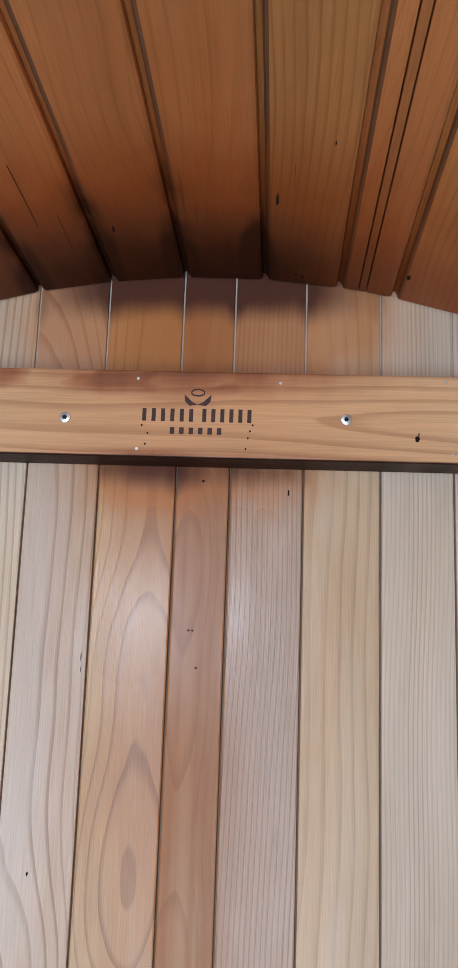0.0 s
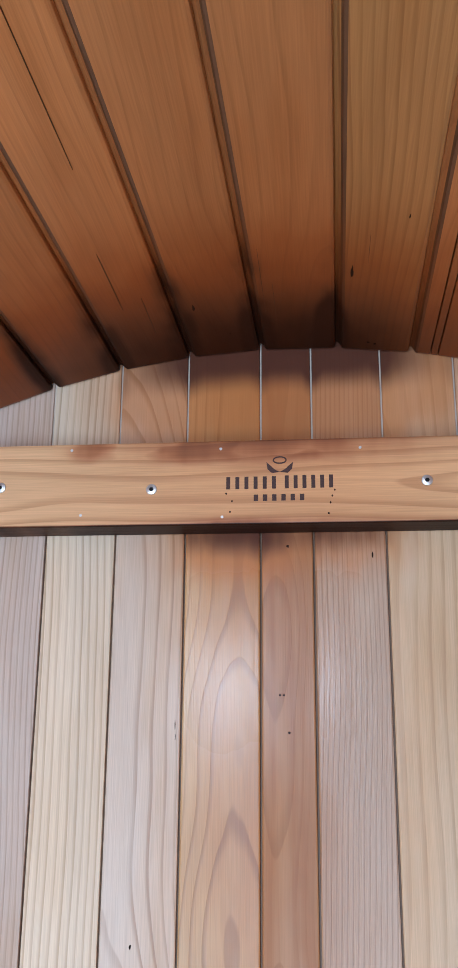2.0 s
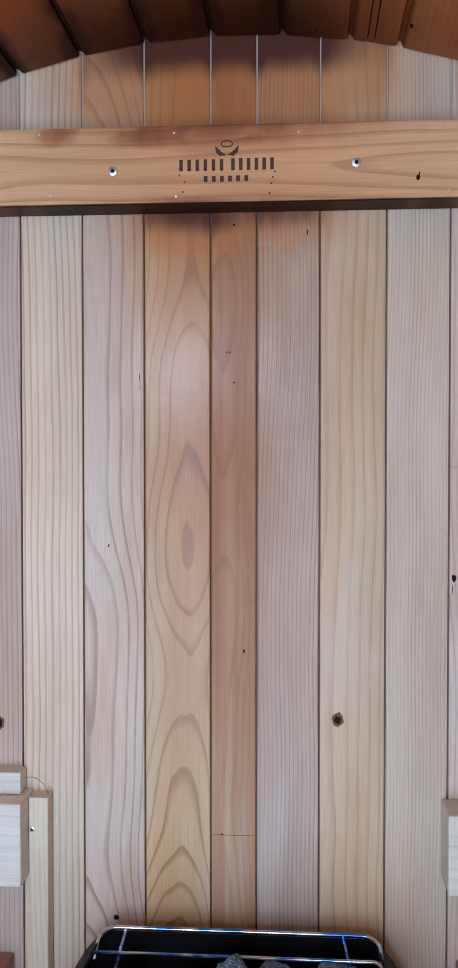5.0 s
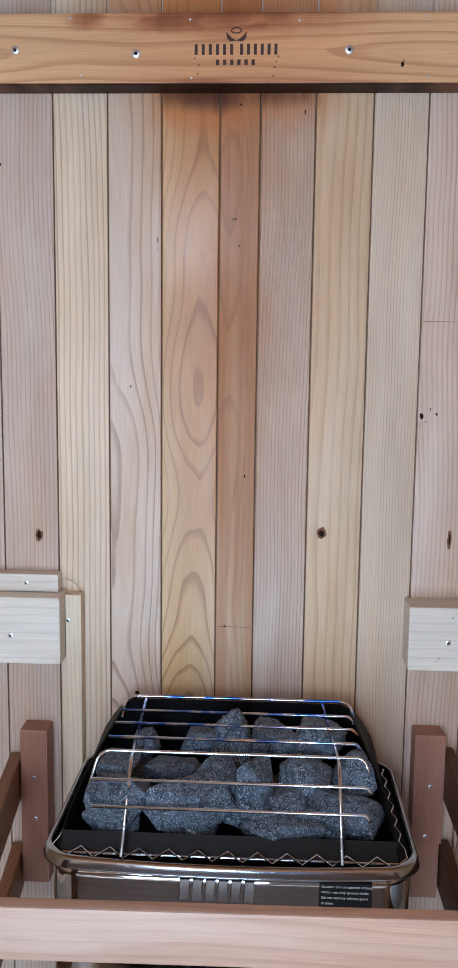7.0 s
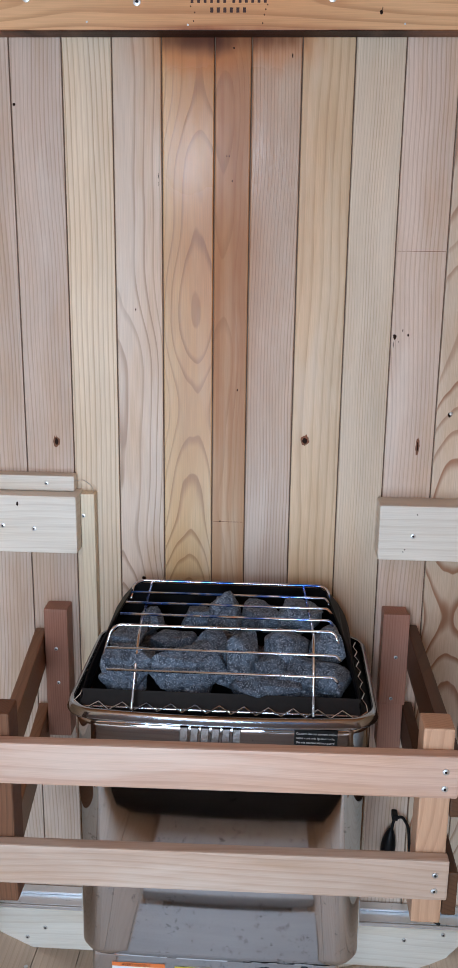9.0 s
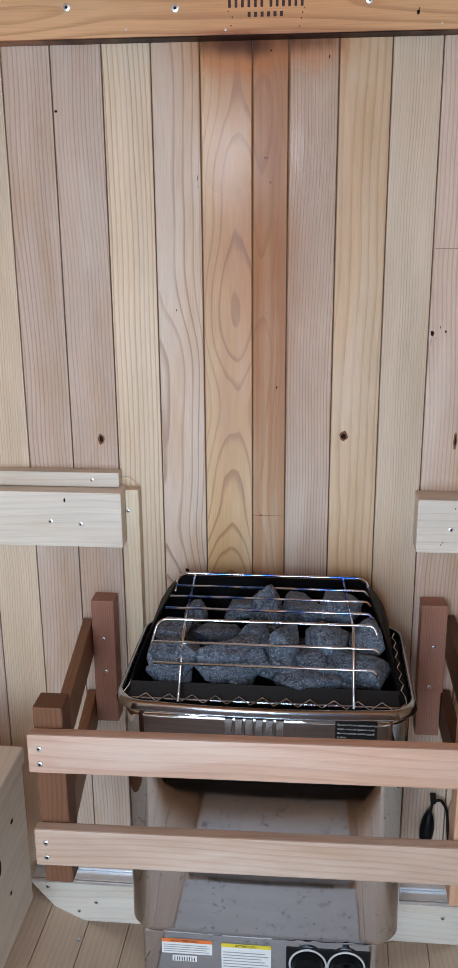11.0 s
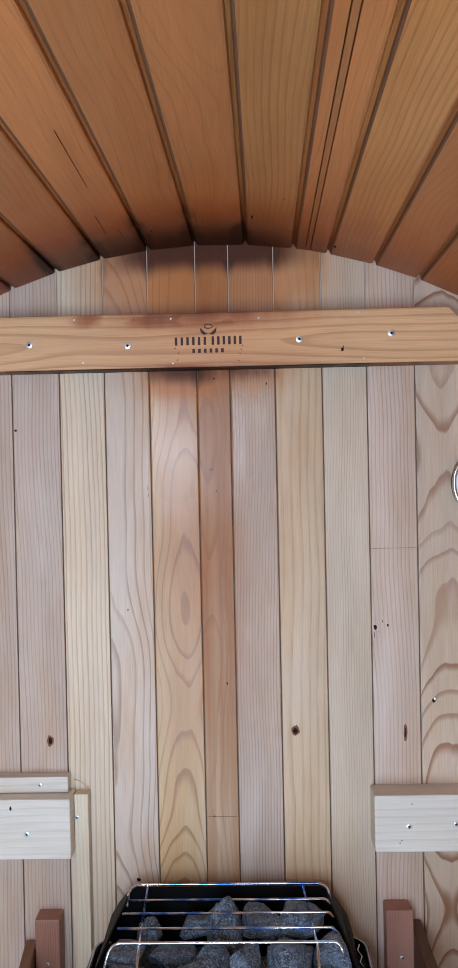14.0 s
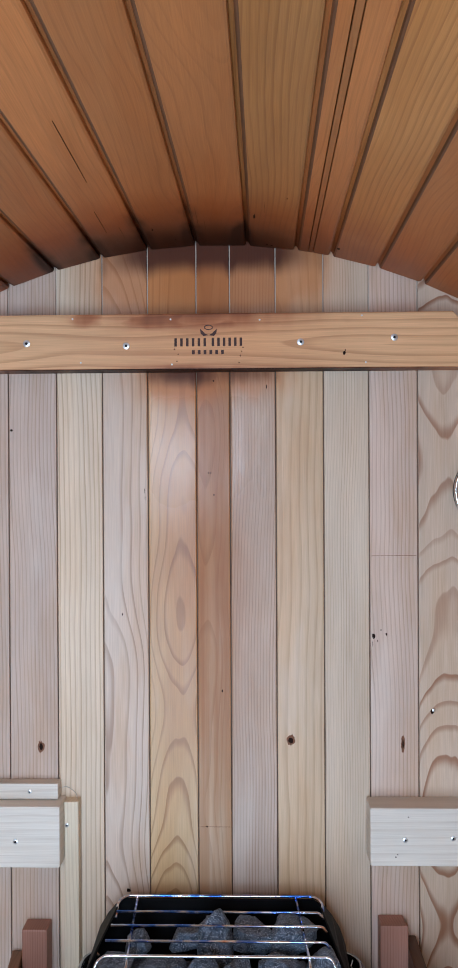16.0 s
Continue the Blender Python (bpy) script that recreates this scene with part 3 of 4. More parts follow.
def ceiling_mark(x, y, rx, ry, seed, material=knot_mat):
    """A small dark knot or pitch mark on the underside of a stave."""
    rng = random.Random(seed)
    s = math.asin(x / RADIUS)
    lo = max(j for j in joints if j <= s)
    hi = min(j for j in joints if j > s)
    (xa, za), (xb, zb) = barrel(lo), barrel(hi)
    bm = bmesh.new()
    ring = []
    for k in range(12):
        a = 2 * math.pi * k / 12
        f = 0.6 * rng.uniform(0.7, 1.2)
        px = x + rx * f * math.cos(a)
        ring.append(bm.verts.new((px, y + ry * f * math.sin(a), za + (zb - za) * (px - xa) / (xb - xa) - 0.0005)))
    top = [bm.verts.new(v.co + Vector((0, 0, 0.003))) for v in ring]
    bm.faces.new(ring)
    bm.faces.new(top)
    for k in range(12):
        bm.faces.new((ring[k], ring[(k + 1) % 12], top[(k + 1) % 12], top[k]))
    part("knot", bm, material, ceiling)


for row in [(0.115, -0.432, 0.002, 0.009), (0.118, -0.430, 0.003, 0.004), (0.064, -0.175, 0.0025, 0.018), (0.108, -0.27, 0.0012, 0.006), (0.085, -0.025, 0.003, 0.003), (0.092, -0.022, 0.0025, 0.003),
            (0.175, -0.40, 0.004, 0.002), (0.168, -0.52, 0.003, 0.0015), (0.196, -0.06, 0.004, 0.008), (-0.09, -0.12, 0.002, 0.010), (-0.06, -0.055, 0.001, 0.001)]:
    ceiling_mark(*row, int(5000 + 900 * row[0]))
# drying cracks along the staves
for row in [(-0.145, -0.47, 0.0003, 0.16), (-0.156, -0.20, 0.0006, 0.09), (-0.135, -0.12, 0.0004, 0.07), (-0.020, -0.16, 0.0005, 0.10), (-0.010, -0.12, 0.0004, 0.08), (0.078, -0.22, 0.0004, 0.05)]:
    ceiling_mark(*row, int(7000 + 900 * row[0]), crack_brown)

# the end wall: upright tongue-and-groove boards
edges = [-0.343, -0.263, -0.187, -0.112, -0.032, 0.023, 0.098, 0.176, 0.250, 0.329]
while edges[0] > -0.90:
    edges.insert(0, edges[0] - 0.0775)
while edges[-1] < 0.90:
    edges.append(edges[-1] + 0.0775)
tones = {-0.343: board_rose, -0.263: board_pale, -0.187: board_blush, -0.112: board_gold, -0.032: board_brown, 0.023: board_pink,
         0.098: board_honey, 0.176: board_cream, 0.250: board_rose, 0.329: board_flame}
wall_north = thing("wall_north", "end wall of upright tongue-and-groove cedar boards, heat-browned near the ceiling", "wall", kind="structure")


def rim_z(x, grow, sign):
    k = max(0.0, 1 - (x / (RADIUS + grow)) ** 2) ** 0.5
    return CENTRE + sign * ((RADIUS if sign > 0 else LOW) + grow) * k


for i, (x0, x1) in enumerate(zip(edges, edges[1:])):
    a, b = x0 + 0.0009, x1 - 0.0009
    za, zb = rim_z(a, 0.02, 1), rim_z(b, 0.02, 1)
    la, lb = rim_z(a, 0.02, -1), rim_z(b, 0.02, -1)
    if max(za - la, zb - lb) < 0.05:
        continue
    bm = prism([(a, la), (b, lb), (b, zb), (a, za)], "y", 0.0, 0.018, 0.0016, 2)
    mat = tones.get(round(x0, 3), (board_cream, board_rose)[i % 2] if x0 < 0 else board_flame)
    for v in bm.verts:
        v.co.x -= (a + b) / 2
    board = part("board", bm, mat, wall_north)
    board.location.x = (a + b) / 2
    split = min(1.60, zb - 0.01)
    # below the split the joint strip is coloured dark for its shade
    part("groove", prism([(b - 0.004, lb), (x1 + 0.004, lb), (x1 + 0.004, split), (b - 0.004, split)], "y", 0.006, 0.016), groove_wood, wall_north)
    if zb > 1.62:
        part("tongue", prism([(b - 0.004, split), (x1 + 0.004, split), (x1 + 0.004, zb - 0.004), (b - 0.004, zb - 0.004)], "y", 0.0035, 0.016), tongue_wood, wall_north)
part("backing", prism([(0.93 * math.cos(t), CENTRE + (0.93 if math.sin(t) > 0 else LOW + 0.03) * math.sin(t)) for t in [2 * math.pi * k / 48 for k in range(48)]], "y", 0.0182, 0.03), tongue_wood, wall_north)

# knots, pitch marks and nail holes in the boards
for x, z, rx, rz in [(0.120, 0.920, 0.0055, 0.006), (-0.292, 0.909, 0.004, 0.007), (0.256, 1.091, 0.0035, 0.0058), (0.277, 1.094, 0.0018, 0.0030),
                     (0.351, 0.968, 0.004, 0.005), (0.303, 0.915, 0.0018, 0.011), (-0.338, 1.431, 0.0028, 0.0028), (-0.004, 1.510, 0.0018, 0.0018),
                     (-0.004, 1.323, 0.0016, 0.0016), (-0.013, 1.359, 0.0015, 0.0015), (-0.009, 1.359, 0.0015, 0.0015), (-0.156, 1.127, 0.0013, 0.0028),
                     (0.008, 1.001, 0.0014, 0.003), (-0.018, 0.778, 0.0016, 0.0016), (-0.148, 0.672, 0.005, 0.004), (0.083, 1.50, 0.0012, 0.004),
                     (-0.118, 1.33, 0.0006, 0.0058), (-0.1175, 1.318, 0.0004, 0.004), (0.2545, 1.078, 0.0006, 0.0058), (0.268, 1.101, 0.0008, 0.003), (0.262, 1.083, 0.0006, 0.002)]:
    knot(wall_north, x, 0.0, z, rx, rz, int(1000 * (x + z)))
screw(wall_north, 0.353, -0.0006, 0.970, 0.0028, False)
# butt joints in two boards
for x0, x1, z in [(0.253, 0.326, 1.222), (-0.029, 0.020, 0.777)]:
    part("butt_joint", block(x0, x1, -0.0004, 0.002, z, z + 0.0006, 0), knot_halo, wall_north)

# the other end, with its window opening
wall_south = thing("wall_south", "end wall of cedar boards round a window opening", "wall", kind="structure")
xs = -0.88
while xs < 0.87:
    a, b = xs + 0.001, xs + 0.079
    m = (a + b) / 2
    top, low = rim_z(m, 0.02, 1), rim_z(m, 0.02, -1)
    if top - low > 0.1:
        if abs(m) < 0.45:
            part("board", block(a, b, BACK - 0.03, BACK, min(1.63, top - 0.02), top, 0.002, 1), board_pale, wall_south)
            part("board", block(a, b, BACK - 0.03, BACK, low, 0.09, 0.002, 1), board_pale, wall_south)
        else:
            part("board", block(a, b, BACK - 0.03, BACK, low, top, 0.002, 1), board_pink, wall_south)
    xs += 0.08

ground = part("ground", block(-150, 150, -150, 150, -0.30, -0.1765, 0), ground_mat)
tagged(ground, "open gravelly ground round the sauna", "ground", kind="structure")

# ---- header board ----
header = thing("header_board", "orange cedar cross board with burnt mark on end wall", "board")
HY = -0.044
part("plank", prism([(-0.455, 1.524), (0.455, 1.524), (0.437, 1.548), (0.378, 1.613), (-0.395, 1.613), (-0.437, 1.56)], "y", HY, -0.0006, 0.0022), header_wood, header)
for x, z in [(-0.301, 1.567), (-0.141, 1.562), (0.137, 1.566), (0.285, 1.572)]:
    screw(header, x, HY, z, 0.0058)
knot(header, 0.206, HY, 1.548, 0.0030, 0.0036, 5)
knot(header, 0.2075, HY, 1.5525, 0.0007, 0.0030, 6)
for x, z in [(-0.227, 1.606), (-0.07, 1.604), (0.072, 1.602), (0.234, 1.607), (-0.214, 1.536), (-0.068, 1.532), (0.24, 1.533)]:
    part("nail_head", disc(x, z, HY, 0.0016, 0.0004, 8), screw_steel, header)
for x, z in [(-0.064, 1.556), (-0.058, 1.548), (0.043, 1.552), (0.041, 1.545), (0.039, 1.534), (0.0455, 1.558), (-0.06, 1.537)]:
    knot(header, x, HY, z, 0.0011, 0.0014, int(9000 * x))
# burnt-in maker's mark: plain strokes only
for k in range(6):
    x = -0.064 + 0.0093 * k
    part("burnt_bar", block(x, x + 0.0040, HY - 0.0003, HY + 0.001, 1.5605, 1.5735, 0), burnt_ink, header)
for k in range(6):
    x = -0.0045 + 0.0089 * k
    part("burnt_bar", block(x, x + 0.0040, HY - 0.0003, HY + 0.001, 1.5605, 1.574, 0), burnt_ink, header)
for k in range(6):
    x = -0.036 + 0.0093 * k
    part("burnt_bar", block(x, x + 0.0044, HY - 0.0003, HY + 0.001, 1.5478, 1.5545, 0), burnt_ink, header)
part("burnt_ring", tube([(-0.0095 + 0.0065 * math.cos(a), HY - 0.0001, 1.5905 + 0.0034 * math.sin(a)) for a in [2 * math.pi * k / 20 for k in range(20)]], 0.0007, 6, True), burnt_ink, header)
for sgn in (-1, 1):
    part("burnt_wing", prism([(-0.0095, 1.578), (-0.0095 + sgn * 0.005, 1.5805), (-0.0095 + sgn * 0.0135, 1.5885), (-0.0095 + sgn * 0.0125, 1.581), (-0.0095 + sgn * 0.008, 1.5768)], "y", HY - 0.0005, HY + 0.001), burnt_ink, header)

# ---- blocks and trim on the end wall ----
block_left = thing("bench_support_block", "pale pine block screwed to wall under a strip", "block", "blocks on the end wall")
part("body", block(-0.60, -0.250, -0.055, -0.0006, 0.731, 0.829, 0.003), pine_x, block_left)
for x, z in [(-0.321, 0.773), (-0.373, 0.777), (-0.47, 0.775)]:
    screw(block_left, x, -0.055, z, 0.0042)
knot(block_left, -0.347, -0.055, 0.815, 0.0025, 0.005, 31)
block_right = thing("bench_support_block", "pale pine block screwed to the end wall", "block", "blocks on the end wall")
part("body", block(0.242, 0.60, -0.055, -0.0006, 0.737, 0.829, 0.003), pine_x, block_right)
for x, z in [(0.297, 0.779), (0.372, 0.782), (0.47, 0.78)]:
    screw(block_right, x, -0.055, z, 0.0042)
for x, z in [(0.282, 0.752), (0.302, 0.815), (0.285, 0.756)]:
    knot(block_right, x, -0.055, z, 0.0014, 0.0012, int(1000 * z))
strip_top = thing("trim_strip", "narrow pale pine strip lying above a block", "trim", "trim strips", "structure")
part("strip", block(-0.62, -0.2585, -0.026, -0.0006, 0.830, 0.856, 0.002), pine_x, strip_top)
screw(strip_top, -0.305, -0.026, 0.843, 0.0034)
strip_side = thing("trim_strip", "narrow pale pine strip running down the end wall", "trim", "trim strips", "structure")
part("strip", block(-0.2495, -0.226, -0.024, -0.0006, 0.03, 0.826, 0.002), pine_z, strip_side)
screw(strip_side, -0.245, -0.024, 0.788, 0.0034)
part("wire_end", tube(rounded([(-0.258, -0.012, 0.845), (-0.246, -0.014, 0.848), (-0.232, -0.014, 0.838), (-0.229, -0.012, 0.826)], 0.006), 0.0005, 6), screw_steel, strip_side)

low_board = thing("low_cross_board", "pale pine board with cut corners along the wall foot", "board")
part("plank", prism([(-0.396, -0.059), (0.388, -0.059), (0.462, 0.035), (-0.470, 0.035)], "y", -0.05, -0.0006, 0.0025), pine_x, low_board)
for x, z in [(-0.335, -0.012), (-0.43, 0.018), (0.33, 0.002), (0.40, 0.018), (-0.37, -0.035)]:
    screw(low_board, x, -0.05, z, 0.004)
flashing = thing("metal_flashing", "shiny aluminium strip lying on the low pine board", "flashing")
part("plate", block(-0.46, 0.46, -0.048, -0.002, 0.0354, 0.0375, 0.0005, 1), flashing_metal, flashing)
part("lip", block(-0.46, 0.46, -0.022, -0.003, 0.0378, 0.043, 0.001, 1), flashing_metal, flashing)
part("front_fold", block(-0.46, 0.46, -0.0535, -0.0505, 0.031, 0.0375, 0.0005, 1), flashing_metal, flashing)

# ---- thermometer ----
gauge = thing("wall_thermometer", "round white dial thermometer with a dark bezel on the end wall", "thermometer")
GX, GZ, GR = 0.4455, 1.328, 0.063
part("case", disc(GX, GZ, -0.0006, GR - 0.003, 0.018, 48), black_plastic, gauge)
part("dial", disc(GX, GZ, -0.0187, GR - 0.006, 0.0008, 48), dial_white, gauge)
part("bezel", tube([(GX + (GR - 0.004) * math.cos(a), -0.019, GZ + (GR - 0.004) * math.sin(a)) for a in [2 * math.pi * k / 56 for k in range(56)]], 0.0038, 8, True), chrome, gauge, smooth=True)
for k in range(11):
    a = radians(225 - 27 * k)
    part("tick", tube([(GX + r * math.cos(a), -0.0197, GZ + r * math.sin(a)) for r in (0.043, 0.051)], 0.0006, 5), black_plastic, gauge)
part("needle", tube([(GX - 0.008, -0.0205, GZ - 0.006), (GX + 0.03, -0.0205, GZ + 0.024)], 0.0008, 6), black_plastic, gauge)

# ---- heater ----
HX0, HX1, HYB, HYF = -0.206, 0.219, -0.045, -0.322


def shell(x0, x1, yb, yf, r, bulge, n=7):
    """A rounded outline seen from above, with a gently bowed front (yf)."""
    pts = []
    for cx, cy, a0 in [(x1 - r, yb - r, 0), (x0 + r, yb - r, 90), (x0 + r, yf + r, 180), (x1 - r, yf + r, 270)]:
        for k in range(n + 1):
            a = radians(a0 + 90 * k / n)
            pts.append((cx + r * math.cos(a), cy + r * math.sin(a)))
    out = []
    i = 0
    front0 = 3 * (n + 1) - 1
    for i, p in enumerate(pts):
        out.append(p)
        if i == front0:
            a, b = p, pts[i + 1]
            out += [(a[0] + (b[0] - a[0]) * k / 14, a[1]) for k in range(1, 14)]
    mid, half = (x0 + x1) / 2, (x1 - x0) / 2
    return [(x, y - bulge * max(0.0, 1 - ((x - mid) / half) ** 2) * min(1.0, max(0.0, (yb - y) / (yb - yf))) ** 3) for x, y in out]


def wall_of(outline, levels, cap_low=False, cap_high=False):
    """Rings of outlines joined: levels [(z, inset)], inset towards the middle."""
    bm = bmesh.new()
    cx = sum(p[0] for p in outline) / len(outline)
    cy = sum(p[1] for p in outline) / len(outline)
    rings = []
    for z, inset in levels:
        ring = []
        for x, y in outline:
            d = Vector((x - cx, y - cy))
            ln = d.length
            ring.append(bm.verts.new((x - inset * (1 if x > cx else -1) * min(1, abs(x - cx) / 0.12), y - inset * (1 if y > cy else -1) * min(1, abs(y - cy) / 0.09), z)))
        rings.append(ring)
    n = len(outline)
    for a, b in zip(rings, rings[1:]):
        for k in range(n):
            bm.faces.new((a[k], a[(k + 1) % n], b[(k + 1) % n], b[k]))
    if cap_low:
        bm.faces.new(rings[0][::-1])
    if cap_high:
        bm.faces.new(rings[-1])
    return bm


heater = thing("sauna_heater", "polished stainless sauna heater full of stones on the wall", "heater")
body = shell(HX0, HX1, HYB, HYF, 0.040, 0.004)
part("casing", wall_of(body, [(0.180, 0.012), (0.184, 0.003), (0.191, 0.0), (0.196, 0.0), (0.572, 0.0), (0.576, 0.0), (0.582, 0.004)], True, True), steel, heater, smooth=True)
rim_line = shell(HX0 - 0.008, HX1 + 0.008, HYB + 0.002, HYF - 0.006, 0.038, 0.014)
rim = part("rim", wall_of(rim_line, [(0.586, 0.010), (0.5865, 0.001), (0.5885, -0.002), (0.5900, -0.0018), (0.5965, 0.0008), (0.5985, 0.0018), (0.6010, 0.0045), (0.6005, 0.007), (0.595, 0.009), (0.589, 0.010)]), satin, heater, "bright rolled steel rim", True)
part("tray", wall_of(rim_line, [(0.587, 0.0095), (0.5865, 0.02), (0.586, 0.05)], False, True), black_steel, heater, "black tray inside the rim")
# the stone well rises towards the back
WX0, WX1, WYB, WYF = -0.194, 0.202, -0.056, -0.300
for x in (WX0, WX1):
    side = prism([(WYF, 0.588), (WYF, 0.606), (-0.262, 0.625), (-0.215, 0.645), (-0.165, 0.662), (-0.115, 0.675), (-0.085, 0.681), (WYB, 0.683), (WYB, 0.662), (WYB, 0.640), (WYB, 0.615), (WYB, 0.588)], "x", x - 0.0015, x + 0.0015, 0.0006, 1)
    # the sides lean in towards the top
    for v in side.verts:
        v.co.x -= (1 if x > 0 else -1) * 0.042 * (max(0.0, v.co.z - 0.60) / 0.084) ** 2
    part("well_side", side, black_steel, heater)
part("well_back", prism([(WX0, 0.588), (WX1, 0.588), (WX1 - 0.001, 0.610), (WX1 - 0.0095, 0.640), (WX1 - 0.022, 0.660), (WX1 - 0.036, 0.676), (WX1 - 0.050, 0.685), (WX0 + 0.050, 0.685), (WX0 + 0.036, 0.676), (WX0 + 0.022, 0.660), (WX0 + 0.0095, 0.640), (WX0 + 0.001, 0.610)], "y", WYB - 0.0015, WYB + 0.0015, 0.0006, 1), black_steel, heater)
part("well_front", prism([(WYF - 0.006, 0.590), (WYF - 0.003, 0.590), (WYF + 0.010, 0.611), (WYF + 0.007, 0.613)], "x", WX0, WX1), lip_steel, heater, "dark steel front lip of the stone well")
part("well_lip", tube([(WX0, WYF - 0.006, 0.592), (WX1, WYF - 0.006, 0.592)], 0.0018, 8), chrome, heater)
# zigzag wire between well and rim
zig = []
k = 0
y = -0.075
while y > WYF + 0.01:
    zig.append((WX0 - 0.004 if k % 2 else HX0 + 0.008, y, 0.600))
    y -= 0.0175
    k += 1
x = WX0 - 0.008
while x < WX1 + 0.012:
    zig.append((x, WYF - 0.008 if k % 2 else HYF - 0.002, 0.601 if k % 2 else 0.597))
    x += 0.0172
    k += 1
y = WYF + 0.012
while y < -0.075:
    zig.append((WX1 + 0.004 if k % 2 else HX1 - 0.008, y, 0.600))
    y += 0.0175
    k += 1
part("zigzag_wire", tube(zig, 0.0014, 6), chrome, heater)

# wire guard over the stones
GC = 0.005


def guard_bar(y, z, half, name="guard_bar"):
    part(name, tube(rounded([(GC - half, y, z), (GC + half - 0.004, y, z), (GC + half + 0.002, y - 0.001, z - 0.008)], 0.004), 0.0021, 8), hot_wire, guard, smooth=True)


guard = part("wire_guard", tube(rounded([(GC - 0.160, -0.095, 0.672), (GC - 0.160, -0.066, 0.684), (GC - 0.148, -0.054, 0.688), (GC + 0.148, -0.054, 0.688), (GC + 0.160, -0.066, 0.684), (GC + 0.160, -0.095, 0.672)], 0.012), 0.0024, 8), hot_wire, heater, "bright wire guard", True)
for y, z, half in [(-0.112, 0.690, 0.156), (-0.155, 0.690, 0.158), (-0.200, 0.690, 0.159), (-0.273, 0.668, 0.166), (-0.297, 0.646, 0.162)]:
    guard_bar(y, z, half)
part("guard_bar", tube(rounded([(GC - 0.176, -0.262, 0.640), (GC - 0.164, -0.247, 0.684), (GC - 0.154, -0.241, 0.690), (GC + 0.160, -0.241, 0.690), (GC + 0.166, -0.25, 0.676)], 0.012), 0.0021, 8), hot_wire, guard, smooth=True)
for x0, x1 in [(-0.117, -0.126), (0.135, 0.124)]:
    part("guard_leg", tube(rounded([(x0, -0.331, 0.603), (x0, -0.262, 0.677), (x0, -0.245, 0.6862), (x1, -0.054, 0.6862)], 0.02), 0.0022, 8), hot_wire, guard, smooth=True)

# nameplate: six plain slanted chrome bars
for k in range(6):
    x = -0.051 + 0.0148 * k
    part("nameplate_bar", prism([(x, 0.554), (x + 0.0115, 0.554), (x + 0.0135, 0.580), (x + 0.002, 0.580)], "y", -0.333, -0.324, 0.001, 1), plate_steel, heater)
label_plate = part("warning_label", block(0.110, 0.170, -0.3275, -0.318, 0.532, 0.580, 0), black_plastic, heater, "black label with white print")
for i, line in enumerate(["Caution: Do not operate without", "rocks - use only igneous rocks.", "Do not operate without guard", "in place.", "Attention: Ne pas faire", "fonctionner sans pierres."]):
    text(line, 0.1125, -0.3278, 0.5735 - 0.0068 * i, 0.0043, print_white, label_plate)

# control box below
box = part("control_box", block(-0.190, 0.190, -0.305, -0.06, 0.076, 0.1795, 0.012, 3), steel, heater, "stainless control box")
FY = -0.3052
red = part("sticker", block(-0.158, -0.076, FY - 0.0006, FY + 0.002, 0.128, 0.157, 0), paper_white, box, "white sticker with an orange band")
part("band", block(-0.158, -0.076, FY - 0.0009, FY, 0.150, 0.157, 0), paper_orange, red)
text("AVERTISSEMENT", -0.143, FY - 0.0010, 0.1512, 0.0062, black_plastic, red)
for k in range(4):
    part("print_line", block(-0.155, -0.081 - 0.004 * (k % 2), FY - 0.0008, FY, 0.1315 + 0.0042 * k, 0.1328 + 0.0042 * k, 0), print_grey, red)
bar_code = part("sticker", block(-0.141, -0.101, FY - 0.0006, FY + 0.002, 0.113, 0.124, 0), paper_white, box, "small white bar label")
for k in range(9):
    part("print_line", block(-0.138 + 0.004 * k, -0.1365 + 0.004 * k, FY - 0.0008, FY, 0.114, 0.1215, 0), black_plastic, bar_code)
yel = part("sticker", block(-0.061, 0.019, FY - 0.0006, FY + 0.002, 0.092, 0.154, 0), paper_white, box, "white sticker with a yellow band")
part("band", block(-0.061, 0.019, FY - 0.0009, FY, 0.147, 0.154, 0), paper_yellow, yel)
text("ATTENTION", -0.039, FY - 0.0010, 0.1482, 0.0062, black_plastic, yel)
for k in range(8):
    part("print_line", block(-0.058, 0.015 - 0.006 * (k % 3), FY - 0.0008, FY, 0.097 + 0.0056 * k, 0.0987 + 0.0056 * k, 0), print_grey, yel)
panel = part("control_panel", block(0.043, 0.177, FY - 0.002, FY + 0.002, 0.080, 0.156, 0.002, 1), black_plastic, box, "black panel with two dials")
for cx in (0.078, 0.139):
    part("dial_scale", tube([(cx + 0.029 * math.cos(a), FY - 0.0021, 0.124 + 0.029 * math.sin(a)) for a in [radians(-50 + 280 * k / 30) for k in range(31)]], 0.0018, 6), print_white, panel)
    kn = part("knob", disc(cx, 0.124, FY - 0.002, 0.025, 0.014, 28), black_plastic, panel)
    part("grip", block(cx - (0.023 if cx < 0.1 else 0.006), cx + (0.023 if cx < 0.1 else 0.006), FY - 0.027, FY - 0.014, 0.124 - (0.006 if cx < 0.1 else 0.019), 0.124 + (0.006 if cx < 0.1 else 0.019), 0.003), black_plastic, kn)
part("panel_print", block(0.068, 0.152, FY - 0.0026, FY, 0.084, 0.0935, 0), print_grey, panel)
